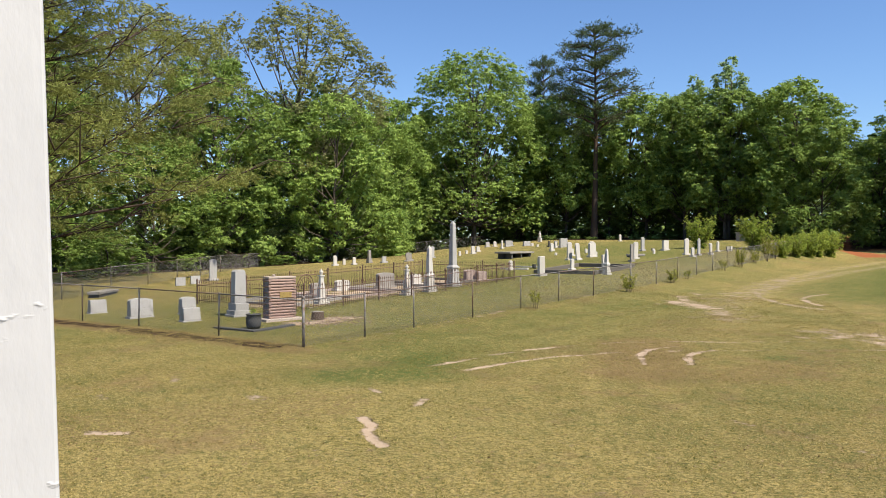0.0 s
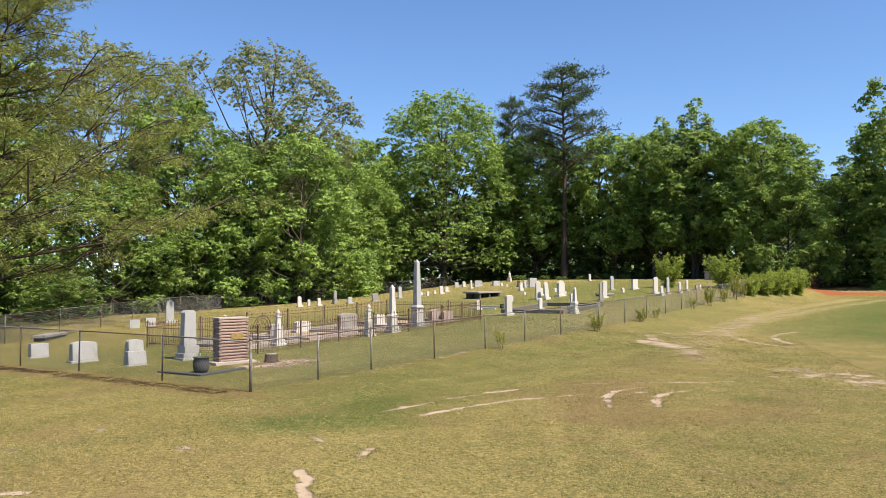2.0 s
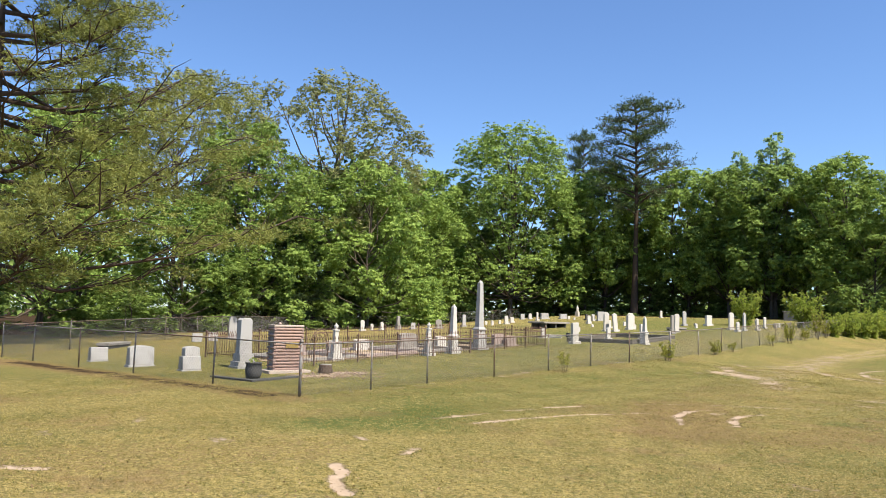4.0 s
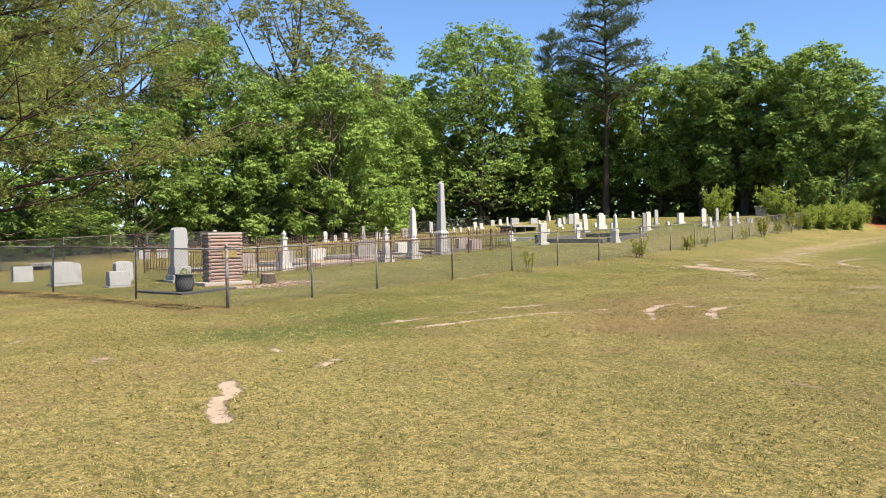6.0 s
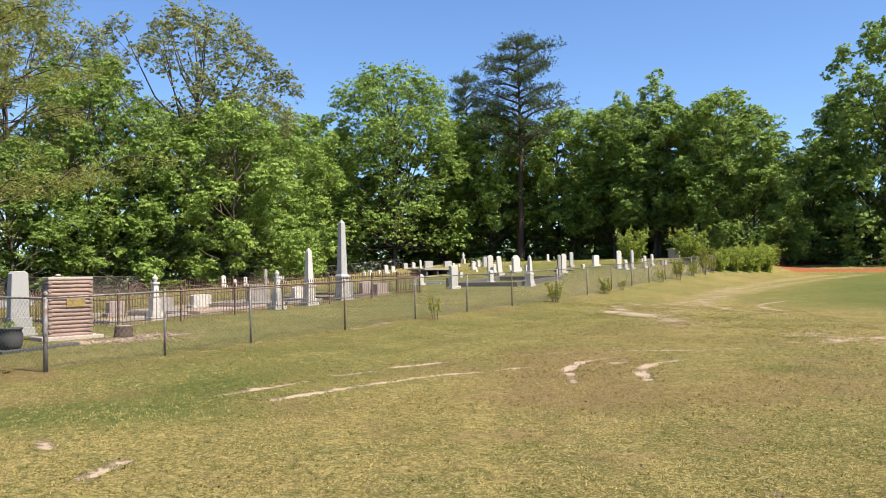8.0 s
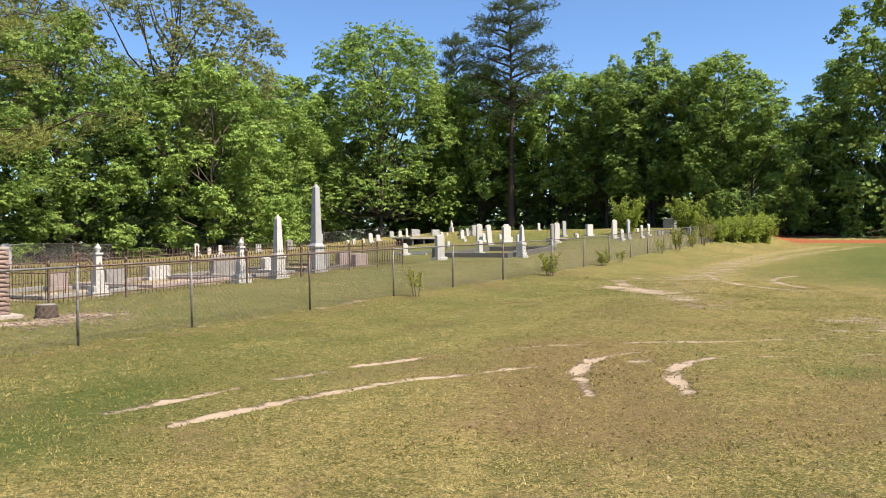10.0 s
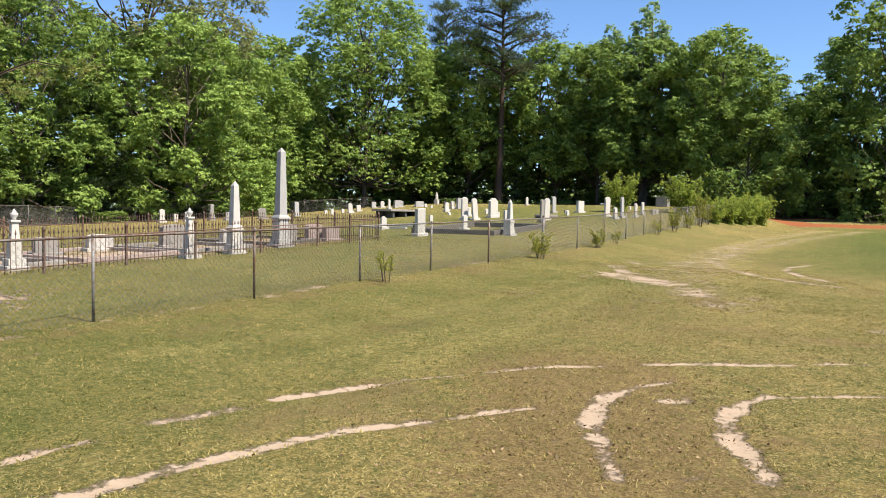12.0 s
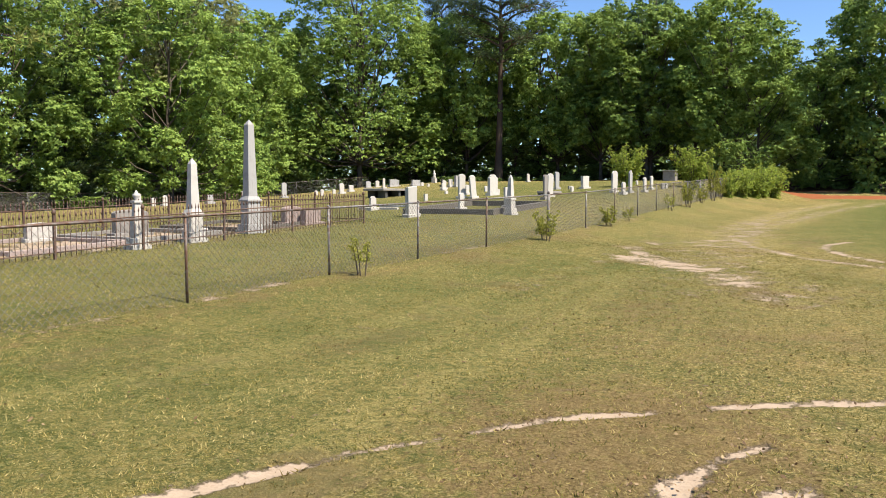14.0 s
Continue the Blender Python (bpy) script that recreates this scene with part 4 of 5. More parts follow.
# ---- log-shaped monument and pots ----
def log_monument():
    mo = thing("log_monument", "chimney-like cement monument of stacked pinkish logs with a brass plaque", "monument", at(-18.2, 17.42, YAW))
    part("footing", box(0.7, 1.3, 0.16, -0.08, bevel=0.02), MORTAR, mo, "pale cement footing")
    part("core", box(0.30, 0.86, 1.22, 0.06, bevel=0.01), OLDSTONE, mo, "dark weathered mortar between the logs")
    rng = random.Random(4)
    n = 14
    for i in range(n):
        z = 0.105 + i * 0.0865
        for sx in (1, -1):
            v, f = tube([(0.15 * sx, -0.465 + 0.0775 * k, z + rng.uniform(-0.004, 0.004)) for k in range(13)], [0.043 * rng.uniform(0.93, 1.07) for _ in range(13)], 10)
            bm = bmesh.new()
            vs = [bm.verts.new(c) for c in v]
            for q in f:
                bm.faces.new([vs[j] for j in q]).smooth = True
            bm.faces.new(vs[:10])
            bm.faces.new(vs[-10:])
            part("log", bm, LOGSTONE, mo)
        if i % 2:
            for sy in (1, -1):
                part("end_log", rod((-0.2, 0.43 * sy, z), (0.2, 0.43 * sy, z), 0.043, 10), LOGSTONE, mo)
    part("cap_slab", box(0.38, 0.95, 0.06, 1.285, bevel=0.018), MORTAR, mo, "flat mortar cap")
    part("pebble", lathe([(0.02, 1.35), (0.06, 1.37), (0.05, 1.40), (0.004, 1.415)], 10), MORTAR, mo, m=pose(0, -0.2, 0))
    part("plaque", box(0.02, 0.40, 0.17, 0.70, 0.20, 0.10, 0.006), BRASS, mo, "dull yellow brass plaque")


log_monument()


def pot(x, y, r, h, label, flowers=False):
    p = thing("grave_pot", label, "pot", at(x, y))
    body = lathe([(r * 0.72, -0.02), (r * 0.95, h * 0.25), (r, h * 0.6), (r * 0.9, h * 0.9), (r * 1.02, h * 0.95), (r * 1.02, h), (r * 0.8, h), (r * 0.75, h * 0.8)], 18)
    rng = random.Random(9)
    for v in body.verts:
        v.co.x *= 1 + rng.uniform(-0.05, 0.05)
        v.co.y *= 1 + rng.uniform(-0.05, 0.05)
    part("body", body, DARKSTONE, p)
    if flowers:
        part("flower_clump", leaf_cloud(rng, [(0, 0, h + 0.03, 0.11)], 60, 0.05, LEAF_LIME), LEAF_LIME, p, "faded yellow flowers")


def leaf_cloud(rng, lobes, n, size, mat=None, flat=0.85, up=0.35, fill=0.45, aspect=0.6):
    """Leaves scattered over lobes (x, y, z, radius): each a small folded diamond of its own."""
    g = np.random.default_rng(rng.randrange(1 << 30))
    L = np.array(lobes, float)
    p = L[:, 3] ** 2
    k = g.choice(len(L), n, p=p / p.sum())
    d = g.normal(size=(n, 3))
    d /= np.linalg.norm(d, axis=1)[:, None]
    d[:, 2] = np.where(d[:, 2] < -0.35, -d[:, 2], d[:, 2])
    rad = L[k, 3] * (fill + (1.08 - fill) * g.random(n) ** 0.6)
    c = L[k, :3] + d * rad[:, None] * (1, 1, flat)
    nrm = d * 0.7 + (0, 0, up) + g.normal(size=(n, 3)) * 0.6
    nrm /= np.linalg.norm(nrm, axis=1)[:, None]
    a = np.cross(nrm, g.normal(size=(n, 3)))
    a /= np.linalg.norm(a, axis=1)[:, None] + 1e-9
    b = np.cross(nrm, a)
    s = (size * (0.6 + 0.8 * g.random(n)))[:, None]
    v = np.stack([c - a * s * 0.5, c + b * s * aspect * 0.5 + nrm * s * 0.12, c + a * s * 0.5 - nrm * s * 0.1, c - b * s * aspect * 0.5 + nrm * s * 0.12], 1)
    i = np.arange(n)[:, None] * 4
    faces = np.concatenate([i + (0, 1, 2), i + (0, 2, 3)], 1).reshape(-1, 3)
    return mesh_of("leaves", v.reshape(-1, 3), faces, mat or LEAF)


pot(-17.35, 15.6, 0.22, 0.43, "dark round mossy stone pot on a grave kerb", True)
stump = thing("tree_stump", "small sawn tree stump beside the log monument", "stump", at(-17.3, 18.15))
part("bole", lathe([(0.24, -0.04), (0.20, 0.05), (0.185, 0.2), (0.18, 0.235)], 14), BARK_PINE, stump)
part("sawn_top", lathe([(0.172, 0.232), (0.168, 0.246), (0.05, 0.25)], 14), BOARD, stump, "pale weathered sawn face")
pot(-22.34, 41.9, 0.13, 0.26, "small dark pot on a white kerb")

# pale figure-like finial stone by the woods, and the block near the end of the fence
fin = thing("finial_stone", "pale uneven marble finial on a plinth near the woods", "monument", at(-42.0, 80.5, s=0.55))
part("plinth", box(0.7, 0.7, 0.9, -0.05, bevel=0.03), MARBLE, fin)
part("finial", lathe([(0.3, 0.85), (0.34, 1.0), (0.2, 1.25), (0.28, 1.5), (0.24, 1.7), (0.1, 1.82), (0.15, 1.95), (0.12, 2.08), (0.01, 2.15)], 12), MARBLE, fin)
tomb = thing("box_tomb", "square grey stone box tomb near the end of the fence", "tomb", at(-20.5, 82.5))
part("chest", box(1.0, 1.1, 0.85, -0.05, bevel=0.02), OLDSTONE, tomb)
part("lid", box(1.15, 1.25, 0.09, 0.80, bevel=0.02), OLDSTONE, tomb)


# ---- trees ----
def sprays(rng, lobes, n, size, mat, per=10, reach=0.42, dense=0.55):
    """A crown of leafy sprays: each a flat drooping twig of pointed leaves, thrown over the lobes, with gaps between."""
    g = np.random.default_rng(rng.randrange(1 << 30))
    L = np.array(lobes, float)
    m = n // per
    p = L[:, 3] ** 2
    k = g.choice(len(L), m, p=p / p.sum())
    out = L[k, :2] / (np.linalg.norm(L[k, :2], axis=1)[:, None] + 1e-6)
    d = g.normal(size=(m, 3))
    d[:, :2] += 0.4 * out
    d[:, 2] += 0.3
    d /= np.linalg.norm(d, axis=1)[:, None]
    c = L[k, :3] + d * (L[k, 3] * (dense + (1.12 - dense) * g.random(m) ** 0.7))[:, None] * (1, 1, 0.85)
    axis = d * (1, 1, 0.35) + g.normal(size=(m, 3)) * (0.45, 0.45, 0.2) - (0, 0, 0.22)
    axis /= np.linalg.norm(axis, axis=1)[:, None]
    side = np.cross(axis, (0, 0, 1.0)) + g.normal(size=(m, 3)) * 0.12
    side /= np.linalg.norm(side, axis=1)[:, None]
    length = reach * (0.55 + 0.9 * g.random(m))
    face = np.cross(side, axis)
    j = np.repeat(np.arange(m), per)
    N = len(j)
    u = g.random(N) - 0.45
    v = g.normal(size=N) * 0.34 * (1.1 - np.abs(u))
    pos = c[j] + length[j, None] * (axis[j] * u[:, None] + side[j] * v[:, None] + face[j] * (g.normal(size=N) * 0.07 - 0.35 * u * u)[:, None])
    nrm = face[j] * 0.45 + d[j] * 0.75 + g.normal(size=(N, 3)) * 0.42
    nrm /= np.linalg.norm(nrm, axis=1)[:, None]
    a = np.cross(nrm, g.normal(size=(N, 3)))
    a /= np.linalg.norm(a, axis=1)[:, None] + 1e-9
    b = np.cross(nrm, a)
    s = (size * (0.65 + 0.7 * g.random(N)))[:, None]
    tri = np.stack([pos - a * s * 0.55, pos + a * s * 0.35 + b * s * 0.36, pos + a * s * 0.35 - b * s * 0.36], 1)
    return mesh_of("leaves", tri.reshape(-1, 3), np.arange(3 * N).reshape(-1, 3), mat)


def crown_lobes(rng, H, R, low, n, size, shape):
    lobes = []
    for i in range(n):
        h = low + (1 - low) * ((i + rng.random()) / n)
        k = (h - low) / (1 - low)
        env = {"round": math.sqrt(max(0.03, 1 - (2 * k - 0.95) ** 2)), "egg": (1 - k) ** 0.55 * (0.55 + 0.6 * min(1, k * 3)), "wall": (0.95 if k < 0.55 else max(0.12, 1 - ((k - 0.55) / 0.47) ** 2) ** 0.6)}[shape]
        a = i * 2.399 + rng.uniform(-0.5, 0.5)
        r = R * env * (0.30 + 0.62 * math.sqrt(rng.random()))
        rad = R * size * rng.uniform(0.65, 1.2) * (0.7 + 0.3 * env)
        lobes.append((r * math.cos(a), r * math.sin(a), h * H - rad * 0.4, rad))
    return lobes


def boughs(rng, lobes, count=6):
    """Breaks each lobe into smaller ones over its outer and upper side."""
    made = []
    for x, y, z, r in lobes:
        h = math.hypot(x, y) + 1e-6
        for i in range(count):
            d = Vector((rng.gauss(0.45 * x / h, 0.8), rng.gauss(0.45 * y / h, 0.8), rng.gauss(0.25, 0.7))).normalized() * r * rng.uniform(0.55, 0.95)
            made.append((x + d.x, y + d.y, z + d.z * 0.8, r * rng.uniform(0.34, 0.62)))
    return made


def broadleaf(seed, H, R, low, nl, leaves, size, mat, label, shape="wall", lobe=0.30, name="tree", trunk=0.011, bare=False):
    rng = random.Random(seed)
    tree = thing(name, label, "tree")
    lobes = crown_lobes(rng, H, R, low, nl, lobe, shape)
    wob = [(rng.uniform(-0.03, 0.03) * H * k, rng.uniform(-0.03, 0.03) * H * k, H * 0.86 * k) for k in np.linspace(0, 1, 7)]
    wob[0] = (0, 0, -0.3)
    r0 = H * trunk
    pieces = [tube(wob, [r0 * (1.35 if i == 0 else 1 - 0.13 * i) for i in range(7)], 8)]
    for lx, ly, lz, lr in lobes[::2]:
        z0 = max(0.12 * H, lz - 0.22 * H - 0.3 * math.hypot(lx, ly))
        k = min(0.95, z0 / (H * 0.86))
        b = np.array([np.interp(k, np.linspace(0, 1, 7), [w[j] for w in wob]) for j in range(3)])
        e = np.array((lx, ly, lz))
        mid = b * 0.5 + e * 0.5 + (rng.uniform(-0.4, 0.4), rng.uniform(-0.4, 0.4), -0.03 * H)
        pieces.append(tube([b, mid, e, e + (e - mid) * 0.2], [r0 * 0.42, r0 * 0.27, r0 * 0.13, 0.012], 5))
        if bare:
            for _ in range(2):
                q = e + np.array([rng.gauss(0, lr * 0.42) for _ in range(3)])
                pieces.append(tube([mid * 0.4 + e * 0.6, (e + q) / 2 + (0, 0, 0.1), q], [r0 * 0.14, r0 * 0.08, 0.01], 4))
    part("trunk", mesh_of("trunk", *gather(pieces), BARK, True), BARK, tree)
    part("crown", sprays(rng, boughs(rng, lobes), 2 * leaves, size * (0.68 if bare else 0.82), mat, dense=0.3 if bare else 0.4), mat, tree)
    return tree


def pine(seed, H, R, low, nb, tufts, mat, label, needle=0.42, bend=0.0, side=None, droop=0.25, blades=7, dome=False, full=1.0, puff=0.03):
    """A pine: a straight trunk, whorled limbs that turn up at the tips, tufts of long needles along the outer limbs."""
    rng = random.Random(seed)
    g = np.random.default_rng(seed)
    tree = thing("pine_tree", label, "tree")
    r0 = H * 0.014 + 0.05
    stem = [(bend * math.sin(k * 2.2) * H * 0.05, 0.02 * H * math.sin(k * 3), H * k if k else -0.3) for k in np.linspace(0, 1, 9)]
    pieces = [tube(stem, [r0 * (1.25 if i == 0 else 1 - 0.115 * i) for i in range(9)], 8)]
    tips = []
    for i in range(nb):
        k = low + (1 - low) * (i + rng.random() * 0.7) / nb
        a = i * 2.4 + rng.uniform(-0.4, 0.4) if side is None else side + rng.gauss(0, 0.75)
        kk = (k - low) / (1 - low)
        length = R * (math.sqrt(max(0.05, 1 - (1.55 * kk - 0.62) ** 2)) if dome else 1.05 - 0.75 * kk ** 1.5) * rng.uniform(0.55, 1.1)
        b = np.array([np.interp(k, np.linspace(0, 1, 9), [s[j] for s in stem]) for j in range(3)])
        u = np.array((math.cos(a), math.sin(a), 0.0))
        pts = [b + u * length * t + (0, 0, length * (-droop * t + (droop + 0.2) * t * t)) + g.normal(size=3) * 0.05 * length * t for t in (0, 0.35, 0.7, 1.0)]
        pieces.append(tube(pts, [r0 * 0.40, r0 * 0.26, r0 * 0.14, 0.01], 5))
        side_v = np.array((-u[1], u[0], 0))
        for t in np.linspace(0.3, 1.0, 7):
            j = min(2, int(t / 0.34))
            c = pts[j] + (pts[j + 1] - pts[j]) * ((t - (0, 0.35, 0.7)[j]) / 0.33)
            for sg in (-1, 1):
                e = c + (u * rng.uniform(0.1, 0.3) + side_v * sg * rng.uniform(0.12, 0.34) * (1.2 - 0.6 * t)) * length + (0, 0, rng.uniform(-0.02, 0.14) * length)
                pieces.append(tube([c, (c + e) / 2 + (0, 0, 0.04 * length), e], [r0 * 0.10, r0 * 0.07, 0.008], 4))
                tips.append((c, e))
    part("trunk", mesh_of("trunk", *gather(pieces), BARK_PINE, True), BARK_PINE, tree)
    tips = [tips[i] for i in g.permutation(len(tips))[:int(len(tips) * full)]]
    pads = [(p0 + (p1 - p0) * f, rng.uniform(0.6, 1.3)) for p0, p1 in tips for f in (0.55, 1.0)]
    pick = g.integers(0, len(pads), tufts)
    size = np.array([p[1] for p in pads])[pick][:, None] * puff * R
    off = g.normal(size=(tufts, 3)) * (1, 1, 0.6)
    c = np.repeat(np.array([p[0] for p in pads])[pick] + off * size, blades, 0)
    n = len(c)
    d = g.normal(size=(n, 3)) * (0.8, 0.8, 0.6) + np.repeat(off, blades, 0) * 0.5 + (0, 0, 0.5)
    d /= np.linalg.norm(d, axis=1)[:, None]
    w = np.cross(d, g.normal(size=(n, 3)))
    w /= np.linalg.norm(w, axis=1)[:, None] + 1e-9
    s = needle * (0.7 + 0.6 * g.random(n))[:, None]
    v = np.stack([c - w * s * 0.09, c + d * s, c + w * s * 0.09], 1).reshape(-1, 3)
    part("crown", mesh_of("needles", v, np.arange(3 * n).reshape(-1, 3), mat), mat, tree)
    return tree


def plant(tree, spots, group, rng=random.Random(21)):
    """Sets the tree at the first spot and copies of it at the others: x, y, scale, height factor."""
    made = []
    for i, (x, y, s, hz) in enumerate(spots):
        m = at(x, y, rng.uniform(0, 360) if i else 0, sink=0.15) @ Matrix.Diagonal((s, s, s * hz, 1))
        if i:
            made.append(copy_thing(tree, m))
        else:
            tree.matrix_basis = m
            made.append(tree)
        tagged(made[-1], group=group)
    return made


rng0 = random.Random(77)
# trees at the front of the woods
plant(broadleaf(1, 18, 5.4, 0.09, 64, 30000, 0.27, LEAF, "full green broadleaf tree with foliage nearly to the ground", lobe=0.30), [
    (-55.5, 46.0, 1.0, 1.0), (-63, 79, 1.1, 1.0), (-58, 30, 0.95, 1.0)], "woodland edge trees")
plant(broadleaf(2, 15.5, 6.2, 0.07, 66, 31000, 0.27, LEAF, "broad bright-green tree with layered boughs over the grass", lobe=0.28), [
    (-51.5, 57.0, 1.0, 1.0), (-14.4, 90.0, 0.78, 1.02), (-56.5, 68, 0.95, 1.05), (-53, 38, 0.8, 0.85), (-62, 70, 1.0, 1.1)], "woodland edge trees")
plant(broadleaf(13, 17, 5.6, 0.24, 66, 25000, 0.31, LEAF, "tall green broadleaf tree whose crown shades the dark wood below", lobe=0.28), [
    (-17.5, 92.0, 1.0, 1.0), (-36, 98, 1.0, 1.08), (-46, 95.5, 1.0, 1.12), (-21, 96, 1.0, 0.95), (-25.4, 94.5, 1.02, 1.0), (-30.5, 96, 0.95, 1.08)], "woodland edge trees")
plant(broadleaf(3, 24.5, 9.0, 0.17, 110, 50000, 0.31, LEAF, "tall domed green tree rising over the woods", shape="wall", lobe=0.30), [(-55.1, 87.5, 1.0, 1.0)], "woodland edge trees")
plant(broadleaf(4, 26.5, 9.4, 0.36, 76, 27000, 0.34, LEAF_OLIVE, "open-crowned oak with dark limbs showing through olive leaves", shape="round", lobe=0.25, bare=True, trunk=0.011), [
    (-60.5, 60.5, 1.0, 1.0), (-66, 46, 0.92, 1.0)], "old oaks")
plant(broadleaf(5, 20, 3.2, 0.2, 48, 9000, 0.32, LEAF_PALE, "slender pale-green poplar with a pointed crown", shape="egg", lobe=0.34), [
    (-25.2, 95.1, 1.0, 1.04), (-31.3, 103, 0.9, 1.1), (-18, 104, 0.85, 1.0)], "pale poplars")
plant(broadleaf(6, 17, 5.2, 0.02, 60, 22000, 0.29, LEAF, "dark green tree in the shade beside the dirt road", lobe=0.30), [
    (-6.0, 101.0, 1.1, 0.95), (-1.3, 91.0, 1.15, 1.15), (5.0, 97, 1.2, 1.1)], "dark roadside trees")
plant(broadleaf(7, 19, 4.8, 0.01, 48, 6200, 0.56, LEAF_DEEP, "dark woodland tree behind the edge", lobe=0.34), [
    (-50.5, 96, 1.0, 1.0), (-40, 103, 1.0, 1.0), (-59.5, 94, 1.0, 1.05), (-66, 88, 1.1, 1.0), (-68, 66, 1.0, 1.0), (-64, 53.5, 0.95, 0.9), (-64, 36, 1.0, 1.1), (-70, 76, 1.1, 1.1),
    (-24, 104, 1.0, 0.85), (-10, 100, 0.9, 0.75), (-5, 104, 1.1, 0.9), (2, 101, 1.15, 1.15), (-60, 22, 1.0, 1.0), (-52, 14, 1.0, 1.0), (-47, 6, 1.0, 1.0),
    (-33, 110, 1.0, 0.9), (-47, 108, 1.0, 1.0), (-57, 104, 1.0, 1.05), (-70, 98, 1.1, 1.0), (-12, 112, 0.8, 0.8), (-20, 122, 0.9, 0.8), (-24, 135, 1.0, 0.9), (-10, 128, 1.0, 0.8), (-14, 146, 1.0, 0.9),
    (-57, 92, 0.9, 0.55), (-52, 93, 0.75, 0.5), (-48, 94, 0.6, 0.42), (-44, 101, 0.9, 0.7), (-48.5, 100, 0.9, 0.7), (-54, 98, 0.8, 0.65), (-37, 103, 0.9, 0.7), (-41, 98, 0.6, 0.5), (-62, 84, 0.9, 0.8), (-30.5, 101, 0.9, 0.7), (-34, 99.5, 0.6, 0.45), (-60, 47, 0.8, 0.7), (-58, 64, 0.8, 0.7), (-27, 100, 0.7, 0.5)], "woodland trees")
plant(pine(8, 26.0, 5.4, 0.45, 40, 8000, NEEDLES, "tall dark pine with an open crown of loose tufts", 0.34, dome=True, droop=-0.55, full=0.55, puff=0.085, blades=5), [(-40.9, 92.9, 1.0, 1.0), (-52.2, 101, 0.55, 1.75)], "tall pines")
plant(pine(9, 11.5, 3.6, 0.08, 44, 2600, NEEDLES, "dark low pine with drooping tiers at the woodland edge", 0.5, droop=0.5), [(-57.0, 52.2, 1.0, 1.0), (-60, 76, 0.9, 0.9), (-53.5, 43.0, 0.6, 0.7)], "small pines")
plant(pine(10, 23, 12.0, 0.12, 40, 34000, NEEDLES_GOLD, "old golden-green pine with long drooping limbs beside the graveyard", 0.22, side=0.70, droop=0.32, blades=5, full=0.62, puff=0.026), [(-42.5, 19.0, 1.0, 1.0)], "old pines")
plant(broadleaf(12, 10, 4.2, 0.03, 36, 9000, 0.32, LEAF, "young bright-green tree at the foot of the woods", lobe=0.34), [
    (-47.5, 30.5, 0.6, 0.5), (-44.5, 24.5, 0.55, 0.45), (-52, 50.5, 0.55, 0.6), (-54, 63.5, 0.8, 0.8)], "young trees")


def shrub(seed, H, R, leaves, size, mat, label, stems=7, name="shrub", low=0.25):
    rng = random.Random(seed)
    s = thing(name, label, "shrub")
    pieces, lobes = [], []
    for i in range(stems):
        a = i * 2 * math.pi / stems + rng.uniform(-0.4, 0.4)
        r = R * rng.uniform(0.35, 0.85)
        top = np.array((r * math.cos(a), r * math.sin(a), H * rng.uniform(0.72, 1.0)))
        base = np.array((0.05 * math.cos(a), 0.05 * math.sin(a), -0.05))
        mid = base * 0.5 + top * 0.5 + (0, 0, 0.08 * H)
        w = 0.007 + 0.006 * H
        pieces.append(tube([base, mid, top], [w, w * 0.6, 0.004], 5))
        for t in np.linspace(low, 1, 5):
            p = base + (top - base) * t + (rng.gauss(0, 0.06 * R), rng.gauss(0, 0.06 * R), 0.08 * H * math.sin(t * 3.1))
            lobes.append((*p, R * rng.uniform(0.14, 0.26) * (1.1 - 0.6 * t)))
    if H > 2:
        lobes += [(R * 0.45 * math.cos(a), R * 0.45 * math.sin(a), H * 0.40, R * 0.30) for a in np.arange(0, 6.2, 1.05)]
    part("stem", mesh_of("stem", *gather(pieces), BARK, True), BARK, s)
    part("leaves", leaf_cloud(rng, lobes, leaves, size, mat, flat=1.7 if H > 2 else 1.15, up=0.3, fill=0.1, aspect=0.32), mat, s)
    return s


SAPLING = "small lime-green shrub growing at the fence"
plant(shrub(31, 0.85, 0.42, 360, 0.065, LEAF_FENCE, "thin straggly shrub with few leaves at the fence", 5, low=0.5), [(-13.35, 25.0, 1.0, 1.0), (-13.45, 42.3, 0.9, 0.9), (-13.4, 49.3, 1.1, 1.0)], "fence shrubs")
plant(shrub(32, 0.9, 0.55, 850, 0.075, LEAF_FENCE, SAPLING, 8, low=0.4), [(-13.3, 33.6, 1.0, 1.0), (-13.45, 39.9, 0.95, 0.9), (-13.4, 53.1, 1.15, 1.3), (-13.5, 57.5, 1.0, 1.2), (-13.45, 60.6, 1.2, 1.9), (-13.5, 63.4, 1.1, 1.4)], "fence shrubs")
plant(shrub(33, 2.6, 1.5, 3900, 0.19, LEAF_LIME, "tall lime-green bush with upright shoots", 28, "bush", 0.05), [(-19.8, 66.0, 1.05, 1.0), (-15.7, 67.0, 1.1, 0.95)], "lime bushes")
plant(shrub(34, 2.3, 1.4, 2900, 0.19, LEAF_LIME, "lime-green bush in the row at the end of the fence", 26, "bush", 0.05), [
    (-13.5, 66.2, 0.8, 0.95), (-13.2, 69.3, 1.25, 0.85), (-12.8, 72.5, 1.4, 0.82), (-12.6, 75.6, 1.45, 0.95), (-12.1, 78.9, 1.5, 0.85)], "lime bushes")
under = shrub(35, 2.6, 2.2, 1100, 0.46, LEAF_DEEP, "leafy undergrowth at the foot of the woods", 10, "undergrowth_bush", 0.05)
